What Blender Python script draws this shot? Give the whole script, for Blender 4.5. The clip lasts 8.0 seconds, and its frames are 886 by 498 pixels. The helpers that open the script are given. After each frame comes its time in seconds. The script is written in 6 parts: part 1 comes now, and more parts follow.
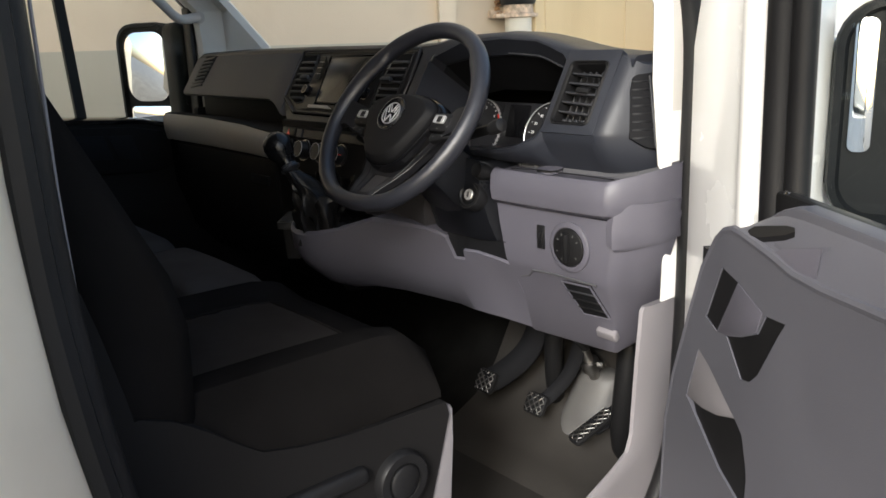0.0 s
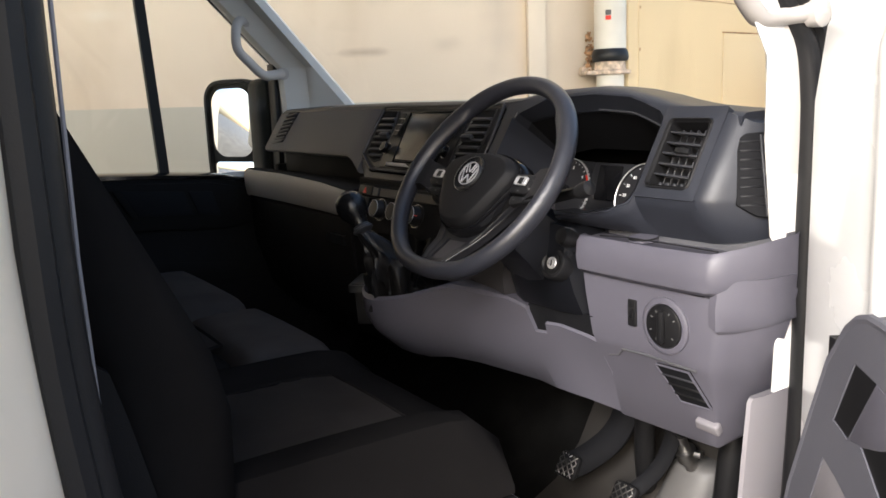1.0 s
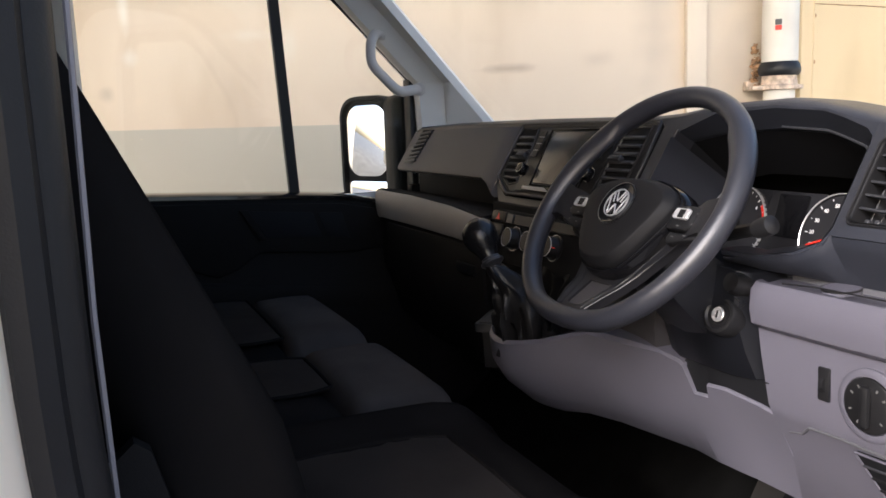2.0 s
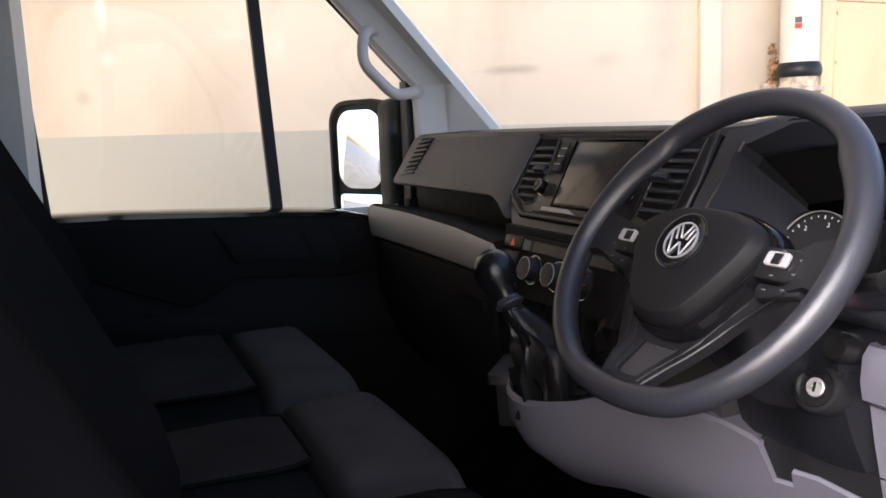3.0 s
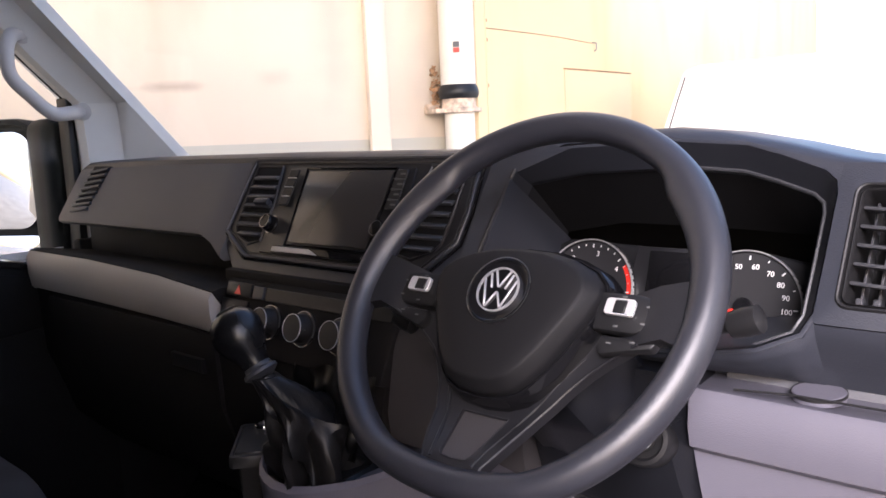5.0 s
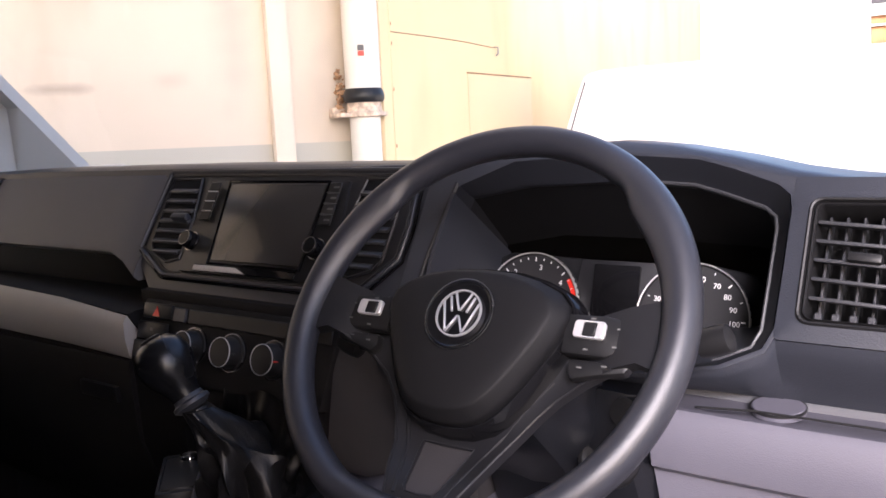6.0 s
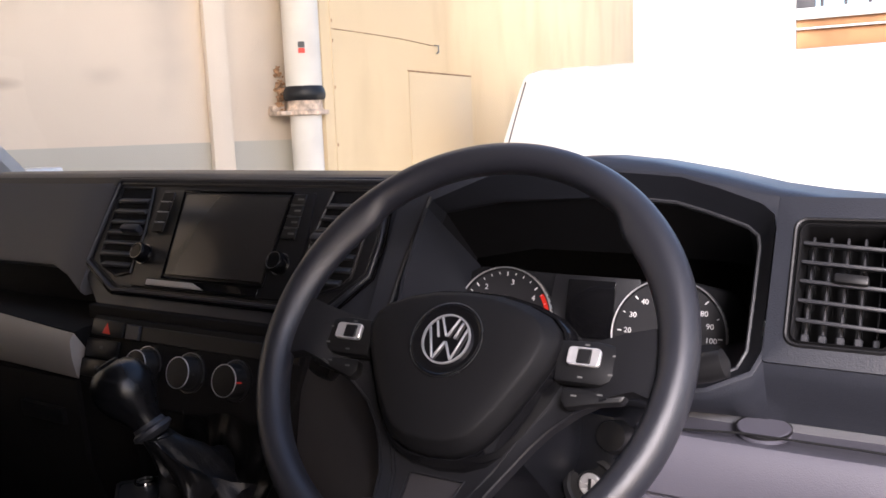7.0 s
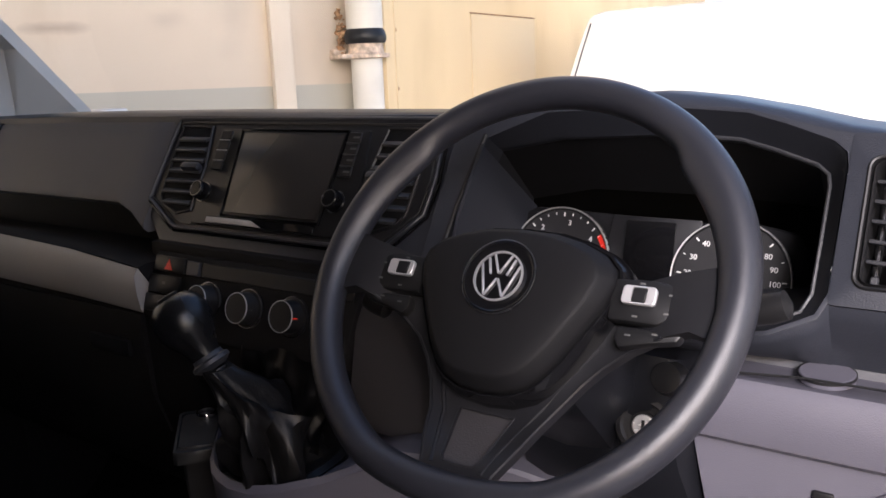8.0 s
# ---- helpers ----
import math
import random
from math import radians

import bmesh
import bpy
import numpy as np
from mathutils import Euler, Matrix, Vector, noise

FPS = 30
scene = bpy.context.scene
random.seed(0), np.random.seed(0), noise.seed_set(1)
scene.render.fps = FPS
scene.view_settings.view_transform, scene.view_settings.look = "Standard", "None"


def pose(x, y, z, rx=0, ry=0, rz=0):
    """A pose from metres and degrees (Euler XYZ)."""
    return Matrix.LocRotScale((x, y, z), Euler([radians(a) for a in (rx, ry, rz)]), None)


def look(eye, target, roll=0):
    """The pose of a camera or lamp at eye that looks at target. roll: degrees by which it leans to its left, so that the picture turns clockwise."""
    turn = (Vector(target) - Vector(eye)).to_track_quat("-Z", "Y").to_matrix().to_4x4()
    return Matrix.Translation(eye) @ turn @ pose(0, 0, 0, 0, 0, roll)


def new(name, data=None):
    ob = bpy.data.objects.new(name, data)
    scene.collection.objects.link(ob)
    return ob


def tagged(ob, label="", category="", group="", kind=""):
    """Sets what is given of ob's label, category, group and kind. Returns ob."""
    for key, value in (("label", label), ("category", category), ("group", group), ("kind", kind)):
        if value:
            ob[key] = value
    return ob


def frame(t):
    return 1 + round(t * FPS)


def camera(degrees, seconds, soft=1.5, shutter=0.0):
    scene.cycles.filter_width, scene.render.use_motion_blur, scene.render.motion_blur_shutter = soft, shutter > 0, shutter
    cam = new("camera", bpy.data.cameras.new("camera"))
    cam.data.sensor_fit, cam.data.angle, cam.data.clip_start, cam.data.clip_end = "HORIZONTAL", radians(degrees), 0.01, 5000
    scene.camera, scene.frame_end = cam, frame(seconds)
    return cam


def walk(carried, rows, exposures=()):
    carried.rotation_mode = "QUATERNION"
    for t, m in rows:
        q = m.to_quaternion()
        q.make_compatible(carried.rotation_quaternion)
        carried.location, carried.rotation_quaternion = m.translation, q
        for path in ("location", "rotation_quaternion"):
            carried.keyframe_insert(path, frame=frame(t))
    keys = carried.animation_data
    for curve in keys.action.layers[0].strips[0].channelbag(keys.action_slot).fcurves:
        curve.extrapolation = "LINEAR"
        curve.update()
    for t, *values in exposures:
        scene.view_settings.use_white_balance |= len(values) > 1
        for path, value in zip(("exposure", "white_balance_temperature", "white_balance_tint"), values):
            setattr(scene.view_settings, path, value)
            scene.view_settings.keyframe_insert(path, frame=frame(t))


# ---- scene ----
SKY, SUN = 0.365, 4.5
EXPOSURES = ((0.0, -0.28, 6250, 7), (0.5, 0.10, 6250, 8), (1.0, 0.10, 6250, 11), (1.5, 0.12, 6200, 14), (2.0, 0.24, 6150, 15), (3.5, 0.66, 6050, 20), (4.5, 0.70, 6050, 23), (6.0, 0.62, 6080, 24), (6.5, 0.40, 6120, 23), (7.0, 0.18, 6120, 22), (7.5, 0.10, 6120, 21), (8.0, 0.14, 6120, 20))
cam = camera(56.6, 8.0, 1.6)
PATH = [
    (0, (1.626, -0.862, 1.527), (0.129, 0.367, 1.027), -2.3),
    (0.5, (1.573, -0.788, 1.535), (0.03, 0.406, 1.097), -2.3),
    (1, (1.535, -0.771, 1.522), (-0.108, 0.31, 1.161), -2.2),
    (1.5, (1.481, -0.707, 1.52), (-0.273, 0.2, 1.201), -2.3),
    (2, (1.369, -0.651, 1.516), (-0.448, 0.127, 1.212), -2.2),
    (3.5, (1.025, -0.526, 1.531), (-0.78, 0.286, 1.247), -2.5),
    (4, (0.971, -0.514, 1.529), (-0.707, 0.54, 1.255), -2.4),
    (4.5, (0.929, -0.551, 1.536), (-0.539, 0.777, 1.25), -2.5),
    (6, (0.829, -0.554, 1.556), (-0.317, 1.059, 1.259), -2.7),
    (6.5, (0.798, -0.538, 1.57), (-0.202, 1.166, 1.258), -2.5),
    (7, (0.778, -0.552, 1.576), (-0.234, 1.145, 1.262), -2.2),
    (7.5, (0.784, -0.547, 1.566), (-0.302, 1.097, 1.226), -2.3),
    (8, (0.779, -0.542, 1.565), (-0.348, 1.052, 1.131), -2.4),
]
walk(cam, [(t, look(eye, target, roll)) for t, eye, target, roll in PATH], EXPOSURES)

# ---- world and light ----
world = bpy.data.worlds.new("daylight")
scene.world = world
world.use_nodes = True
wn = world.node_tree
wn.nodes.clear()
sky = wn.nodes.new("ShaderNodeTexSky")
sky.sky_type, sky.sun_disc = "NISHITA", False
sky.sun_elevation, sky.sun_rotation = radians(28), radians(147)
sky.air_density, sky.dust_density, sky.ozone_density = 1.0, 3.0, 1.0
bg = wn.nodes.new("ShaderNodeBackground")
bg.inputs["Strength"].default_value = SKY
wo = wn.nodes.new("ShaderNodeOutputWorld")
wn.links.new(sky.outputs[0], bg.inputs[0])
wn.links.new(bg.outputs[0], wo.inputs[0])
sun = new("sun", bpy.data.lights.new("sun", "SUN"))
sun.data.energy, sun.data.angle, sun.data.color = SUN, radians(16), (1.0, 0.97, 0.94)
sun.matrix_world = look((3.2, -5.0, 3.2), (0, 0, 0))


# ---- materials ----
def material(name, color, rough=0.5, metal=0.0, grain=0.0, grain_size=900.0, patch=0.12, patch_size=6.0, spec=0.5, coat=0.0):
    """A painted, moulded or woven surface: a base colour that varies at two scales, with a fine relief."""
    m = bpy.data.materials.new(name)
    m.use_nodes = True
    nt = m.node_tree
    b = nt.nodes["Principled BSDF"]
    b.inputs["Metallic"].default_value = metal
    b.inputs["Specular IOR Level"].default_value = spec
    b.inputs["Coat Weight"].default_value = coat
    tc = nt.nodes.new("ShaderNodeTexCoord")
    big = nt.nodes.new("ShaderNodeTexNoise")
    big.inputs["Scale"].default_value, big.inputs["Detail"].default_value = patch_size, 5.0
    fine = nt.nodes.new("ShaderNodeTexNoise")
    fine.inputs["Scale"].default_value, fine.inputs["Detail"].default_value = grain_size, 2.0
    for n in (big, fine):
        nt.links.new(tc.outputs["Object"], n.inputs["Vector"])
    ramp = nt.nodes.new("ShaderNodeMapRange")
    ramp.inputs["From Min"].default_value, ramp.inputs["From Max"].default_value = 0.3, 0.7
    ramp.inputs["To Min"].default_value, ramp.inputs["To Max"].default_value = 1.0 - patch, 1.0 + patch
    nt.links.new(big.outputs["Fac"], ramp.inputs["Value"])
    mul = nt.nodes.new("ShaderNodeMix")
    mul.data_type, mul.blend_type = "RGBA", "MULTIPLY"
    mul.inputs["Factor"].default_value = 1.0
    mul.inputs["A"].default_value = (*color, 1)
    nt.links.new(ramp.outputs["Result"], mul.inputs["B"])
    nt.links.new(mul.outputs["Result"], b.inputs["Base Color"])
    rr = nt.nodes.new("ShaderNodeMapRange")
    rr.inputs["From Min"].default_value, rr.inputs["From Max"].default_value = 0.3, 0.7
    rr.inputs["To Min"].default_value, rr.inputs["To Max"].default_value = max(0.02, rough - 0.06), min(1.0, rough + 0.06)
    nt.links.new(big.outputs["Fac"], rr.inputs["Value"])
    nt.links.new(rr.outputs["Result"], b.inputs["Roughness"])
    if grain > 0:
        bump = nt.nodes.new("ShaderNodeBump")
        bump.inputs["Strength"].default_value, bump.inputs["Distance"].default_value = grain, 0.0006
        nt.links.new(fine.outputs["Fac"], bump.inputs["Height"])
        nt.links.new(bump.outputs["Normal"], b.inputs["Normal"])
    return m


def glass_material(name, tint, rough=0.0, shine=0.035):
    m = bpy.data.materials.new(name)
    m.use_nodes = True
    nt = m.node_tree
    nt.nodes.clear()
    out = nt.nodes.new("ShaderNodeOutputMaterial")
    mix = nt.nodes.new("ShaderNodeMixShader")
    tr = nt.nodes.new("ShaderNodeBsdfTransparent")
    tr.inputs["Color"].default_value = (*tint, 1)
    gl = nt.nodes.new("ShaderNodeBsdfGlossy")
    gl.inputs["Roughness"].default_value = rough
    mix.inputs[0].default_value = shine
    nt.links.new(tr.outputs[0], mix.inputs[1])
    nt.links.new(gl.outputs[0], mix.inputs[2])
    nt.links.new(mix.outputs[0], out.inputs[0])
    return m


PAD = material("dash_plastic", (0.023, 0.0255, 0.034), 0.42, spec=0.5, grain=0.5, grain_size=700, patch=0.1)
# the dash pad's plastic again, paled to carry the sheen on the airbag cover
PAD_SHEEN = material("dash_plastic_sheen", (0.096, 0.095, 0.103), 0.55, spec=0.5, grain=0.6, grain_size=650, patch=0.1)
# base darkened so that it carries the unlit lower cab
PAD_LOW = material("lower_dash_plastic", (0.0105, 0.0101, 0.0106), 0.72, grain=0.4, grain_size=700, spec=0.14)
TRIMDARK = material("dark_grey_trim", (0.042, 0.040, 0.043), 0.55, grain=0.4, grain_size=700, spec=0.3)
GLOSSBLACK = material("gloss_black", (0.006, 0.006, 0.007), 0.07, patch=0.05, spec=0.3)
SATIN = material("satin_black", (0.011, 0.011, 0.012), 0.40, grain=0.15, patch=0.08, spec=0.35)
KNEE = material("grey_trim", (0.101, 0.098, 0.122), 0.44, grain=0.4, grain_size=800, patch=0.06)
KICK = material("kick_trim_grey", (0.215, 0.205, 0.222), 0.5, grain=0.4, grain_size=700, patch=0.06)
STRIP = material("grey_strip", (0.40, 0.375, 0.345), 0.5, grain=0.4, grain_size=800, patch=0.06)
TRAYGREY = material("tray_grey", (0.085, 0.086, 0.095), 0.55, grain=0.3, grain_size=700)
# pillar trim darkened to taupe: the handle's shade is in the colour
PILLAR_SHADED = material("shaded_pillar_plastic", (0.44, 0.415, 0.395), 0.55, grain=0.3, grain_size=600, patch=0.05)
PILLAR = material("pillar_trim", (0.60, 0.585, 0.555), 0.6, grain=0.3, grain_size=600, patch=0.05)
LEATHER = material("wheel_polyurethane", (0.021, 0.0222, 0.029), 0.34, grain=0.35, grain_size=1900, patch=0.03, patch_size=16, spec=0.66)
HUB = material("airbag_cover", (0.0080, 0.0080, 0.0090), 0.55, grain=0.4, grain_size=1500, spec=0.17)
SPOKE = material("spoke_plastic", (0.034, 0.035, 0.040), 0.42, grain=0.2)
CARRIER = material("carrier_plastic", (0.0115, 0.0117, 0.0140), 0.42, grain=0.25, grain_size=700)
HOOD = material("hood_plastic", (0.0130, 0.0142, 0.0185), 0.45, grain=0.3, grain_size=700, spec=0.4)
RINGMETAL = material("dark_chrome", (0.38, 0.38, 0.39), 0.25, metal=1.0, patch=0.04)
SOCKET = material("socket_plastic", (0.0125, 0.0120, 0.0120), 0.5, grain=0.3, grain_size=700)
KNOB = material("knob_plastic", (0.0065, 0.0065, 0.0072), 0.26, grain=0.2, grain_size=900, spec=0.4)
COLUMN = material("column_plastic", (0.0068, 0.0073, 0.0095), 0.32, grain=0.4, grain_size=700, spec=0.42)
CHROME = material("chrome", (0.75, 0.75, 0.77), 0.12, metal=1.0, patch=0.04)
SILVER = material("satin_silver", (0.62, 0.62, 0.63), 0.30, metal=0.5, patch=0.05)
BADGE = material("badge_silver", (0.46, 0.46, 0.48), 0.28, metal=0.45, patch=0.05)
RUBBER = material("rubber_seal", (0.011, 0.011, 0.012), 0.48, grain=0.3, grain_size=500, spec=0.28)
WHITE = material("white_paint", (0.88, 0.88, 0.87), 0.25, patch=0.02, coat=0.3)
CLOTH = material("black_cloth", (0.0108, 0.0101, 0.0101), 0.95, grain=1.0, grain_size=1600, patch=0.18, spec=0.0)
CLOTH_MID = material("woven_centre_cloth", (0.054, 0.049, 0.047), 0.95, grain=1.0, grain_size=1100, patch=0.2, spec=0.0)
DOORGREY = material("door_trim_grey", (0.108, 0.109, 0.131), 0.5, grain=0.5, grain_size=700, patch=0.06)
# passenger trim, a tenth of the driver's tone: shade put into the colour
DOORSHADED = material("door_trim_shaded", (0.0105, 0.0098, 0.0096), 0.72, grain=0.5, grain_size=700, spec=0.07)
FLOORMAT = material("rubber_floor", (0.034, 0.031, 0.028), 0.62, grain=0.6, grain_size=300, patch=0.25, patch_size=9)
# near-black covering that puts the footwell's shade into colour
FOOTWELL_DARK = material("footwell_dark", (0.010, 0.0098, 0.0095), 0.95, grain=1.0, grain_size=350, patch=0.3, patch_size=11, spec=0.0)
GAITER = material("leatherette", (0.0088, 0.0085, 0.0090), 0.36, grain=0.5, grain_size=500, patch=0.2, spec=0.32)
BULK = material("light_soaking_lining", (0.07, 0.07, 0.07), 0.9, grain=0.5, grain_size=500)
# white body paint toned cream: warm reflected light put into the colour
JAMB = material("warm_toned_jamb", (0.84, 0.74, 0.60), 0.4, grain=0.2, patch=0.06)
HEADLINER = material("headliner", (0.33, 0.33, 0.32), 0.95, grain=0.5, grain_size=900)
SCREEN = material("screen_glass", (0.03, 0.028, 0.027), 0.22, patch=0.05)
PRINT = material("white_print", (0.75, 0.75, 0.75), 0.6, patch=0.0)
DIMPRINT = material("grey_print", (0.09, 0.09, 0.09), 0.6, patch=0.0)
RED = material("red_print", (0.75, 0.03, 0.015), 0.4, patch=0.0)
FACE = material("gauge_face", (0.012, 0.012, 0.014), 0.5, patch=0.1)
MIRROR = material("mirror_glass", (0.92, 0.93, 0.93), 0.01, metal=1.0, patch=0.0)
STEEL = material("bare_steel", (0.4, 0.39, 0.38), 0.35, metal=1.0, grain=0.3, patch=0.2, patch_size=30)
GLASS = glass_material("window_glass", (0.93, 0.96, 0.94))
WELL = material("matt_black_well", (0.0085, 0.0088, 0.0105), 0.75, spec=0.15, patch=0.05)
CONCRETE = material("concrete", (0.20, 0.195, 0.19), 0.85, grain=0.8, grain_size=60, patch=0.2, patch_size=0.9)
BOOT = material("grey_rubber_boot", (0.115, 0.112, 0.11), 0.5, grain=0.4, grain_size=500, patch=0.12, patch_size=18)
MIRRORSHELL = material("mirror_shell", (0.0085, 0.0095, 0.0105), 0.5, grain=0.3, grain_size=500, spec=0.15)
RUST = material("rust", (0.36, 0.21, 0.11), 0.9, grain=1.0, grain_size=120, patch=0.5, patch_size=25)
PILASTER = material("pale_pilaster_paint", (0.735, 0.64, 0.52), 0.6, grain=0.5, grain_size=45, patch=0.06, patch_size=3)
PEEL = material("peeling_paint", (0.60, 0.47, 0.36), 0.8, grain=1.0, grain_size=90, patch=0.45, patch_size=32)
PIPE = material("painted_pipe", (0.72, 0.68, 0.60), 0.45, grain=0.4, grain_size=40, patch=0.08, patch_size=7)
TIMBER = material("orange_timber", (0.43, 0.22, 0.105), 0.7, grain=0.6, grain_size=80, patch=0.25, patch_size=3)


# marks on the wall, the last a painted shadow band beside the pipe: along it, up, half width, half height, colour,
# strength
SPOTS = ((1.53, 1.797, 0.20, 0.030, (0.30, 0.22, 0.16), 0.55), (1.05, 1.83, 0.10, 0.05, (0.45, 0.38, 0.31), 0.4), (3.58, 2.21, 0.035, 0.16, (0.85, 0.80, 0.72), 0.8), (3.57, 1.93, 0.05, 0.06, (0.82, 0.77, 0.69), 0.7), (3.71, 1.745, 0.05, 0.05, (0.42, 0.37, 0.30), 0.5), (2.92, 2.03, 0.16, 0.04, (0.80, 0.75, 0.66), 0.5), (2.70, 1.97, 0.05, 0.14, (0.78, 0.73, 0.64), 0.45), (2.2, 2.35, 0.5, 0.10, (0.44, 0.36, 0.28), 0.4), (0.75, 2.1, 0.12, 0.5, (0.48, 0.42, 0.35), 0.45), (0.24, 1.9, 0.13, 0.7, (0.45, 0.40, 0.34), 0.5))


def plaster(name, color, dado=None, line=0.0, slope=0.0, spots=()):
    """Painted plaster with stains, and a second paint below a line."""
    m = material(name, color, 0.7, grain=0.6, grain_size=45, patch=0.06, patch_size=1.3)
    nt = m.node_tree
    mix = [n for n in nt.nodes if n.bl_idname == "ShaderNodeMix"][0]
    tc = [n for n in nt.nodes if n.bl_idname == "ShaderNodeTexCoord"][0]
    b = nt.nodes["Principled BSDF"]
    stain = nt.nodes.new("ShaderNodeTexNoise")
    stain.inputs["Scale"].default_value, stain.inputs["Detail"].default_value = 2.2, 7.0
    mp = nt.nodes.new("ShaderNodeMapping")
    mp.inputs["Scale"].default_value = (1.0, 1.0, 0.35)
    nt.links.new(tc.outputs["Object"], mp.inputs["Vector"])
    nt.links.new(mp.outputs[0], stain.inputs["Vector"])
    mr = nt.nodes.new("ShaderNodeMapRange")
    mr.inputs["From Min"].default_value, mr.inputs["From Max"].default_value = 0.48, 0.74
    mr.inputs["To Max"].default_value = 0.42
    nt.links.new(stain.outputs["Fac"], mr.inputs["Value"])
    st = nt.nodes.new("ShaderNodeMix")
    st.data_type = "RGBA"
    st.inputs["B"].default_value = (color[0] * 0.62, color[1] * 0.55, color[2] * 0.45, 1)
    nt.links.new(mr.outputs["Result"], st.inputs["Factor"])
    nt.links.new(mix.outputs["Result"], st.inputs["A"])
    last = st
    wobble = nt.nodes.new("ShaderNodeTexNoise")
    wobble.inputs["Scale"].default_value, wobble.inputs["Detail"].default_value = 9.0, 4.0
    nt.links.new(tc.outputs["Object"], wobble.inputs["Vector"])
    for sx, sz, rx, rz, tone, strength in spots:
        sx, sz = sx - 0.065, sz - 0.01
        at = nt.nodes.new("ShaderNodeMapping")
        at.inputs["Scale"].default_value = (1 / rx, 0.0, 1 / rz)
        at.inputs["Location"].default_value = (-sx / rx, 0.0, -sz / rz)
        nt.links.new(tc.outputs["Object"], at.inputs["Vector"])
        far = nt.nodes.new("ShaderNodeVectorMath")
        far.operation = "LENGTH"
        nt.links.new(at.outputs[0], far.inputs[0])
        add = nt.nodes.new("ShaderNodeMath")
        add.operation = "MULTIPLY_ADD"
        nt.links.new(wobble.outputs["Fac"], add.inputs[0])
        add.inputs[1].default_value = 1.4
        nt.links.new(far.outputs["Value"], add.inputs[2])
        fade = nt.nodes.new("ShaderNodeMapRange")
        fade.inputs["From Min"].default_value, fade.inputs["From Max"].default_value = 1.75, 0.75
        fade.inputs["To Max"].default_value = strength
        nt.links.new(add.outputs[0], fade.inputs["Value"])
        over = nt.nodes.new("ShaderNodeMix")
        over.data_type = "RGBA"
        over.inputs["B"].default_value = (*tone, 1)
        nt.links.new(fade.outputs["Result"], over.inputs["Factor"])
        nt.links.new(last.outputs["Result"], over.inputs["A"])
        last = over
    if dado:
        sep = nt.nodes.new("ShaderNodeSeparateXYZ")
        nt.links.new(tc.outputs["Object"], sep.inputs[0])
        wob = nt.nodes.new("ShaderNodeMath")
        wob.operation = "MULTIPLY_ADD"
        nt.links.new(sep.outputs["X"], wob.inputs[0])
        wob.inputs[1].default_value, wob.inputs[2].default_value = slope, line
        lt = nt.nodes.new("ShaderNodeMath")
        lt.operation = "LESS_THAN"
        nt.links.new(sep.outputs["Z"], lt.inputs[0])
        nt.links.new(wob.outputs[0], lt.inputs[1])
        dm = nt.nodes.new("ShaderNodeMix")
        dm.data_type = "RGBA"
        dm.inputs["B"].default_value = (*dado, 1)
        nt.links.new(lt.outputs[0], dm.inputs["Factor"])
        nt.links.new(last.outputs["Result"], dm.inputs["A"])
        last = dm
    nt.links.new(last.outputs["Result"], b.inputs["Base Color"])
    return m


CREAM = plaster("cream_plaster", (0.72, 0.615, 0.49), (0.50, 0.475, 0.405), 1.497, 0.0115, SPOTS)
YELLOW = plaster("yellow_boarding", (0.75, 0.59, 0.36))


# ---- mesh helpers ----
def placed(ob):
    """Where a thing or part stands in the world."""
    return placed(ob.parent) @ ob.matrix_parent_inverse @ ob.matrix_basis if ob.parent else ob.matrix_basis.copy()


def finish(name, bm, mat, parent=None, label="", angle=38):
    bmesh.ops.recalc_face_normals(bm, faces=bm.faces)
    me = bpy.data.meshes.new(name)
    bm.to_mesh(me)
    bm.free()
    me.materials.append(mat)
    me.shade_smooth()
    me.set_sharp_from_angle(angle=radians(angle))
    ob = new(name, me)
    if parent:
        ob.parent = parent
        ob.matrix_parent_inverse = placed(parent).inverted()
    if label:
        ob["label"] = label
    return ob


def part(name, bm, mat, parent, label="", angle=38):
    return finish(name, bm, mat, parent, label, angle)


def thing(name, at, label, category, group=""):
    """An Empty at the base of a thing; its parts are built in world places."""
    ob = new(name)
    ob.empty_display_size = 0.05
    ob.location = at
    return tagged(ob, label, category, group)


def structure(name, bm, mat, label, category="", angle=38):
    return tagged(finish(name, bm, mat, angle=angle), label, category, kind="structure")


def rbox(x0, x1, y0, y1, z0, z1, r=0.004, seg=2, m=None, bm=None):
    """A box with rounded edges."""
    own = bmesh.new()
    bmesh.ops.create_cube(own, size=1.0)
    for v in own.verts:
        v.co = Vector(((x0 + x1) / 2 + v.co.x * (x1 - x0), (y0 + y1) / 2 + v.co.y * (y1 - y0), (z0 + z1) / 2 + v.co.z * (z1 - z0)))
    if r > 0:
        r = min(r, 0.45 * min(abs(x1 - x0), abs(y1 - y0), abs(z1 - z0)))
        bmesh.ops.bevel(own, geom=own.edges[:], offset=r, segments=seg, affect="EDGES", profile=0.5)
    return joined(own, m, bm)


def joined(own, m=None, bm=None):
    if m is not None:
        bmesh.ops.transform(own, matrix=m, verts=own.verts)
    if bm is None:
        return own
    me = bpy.data.meshes.new("tmp")
    own.to_mesh(me)
    own.free()
    bm.from_mesh(me)
    bpy.data.meshes.remove(me)
    return bm


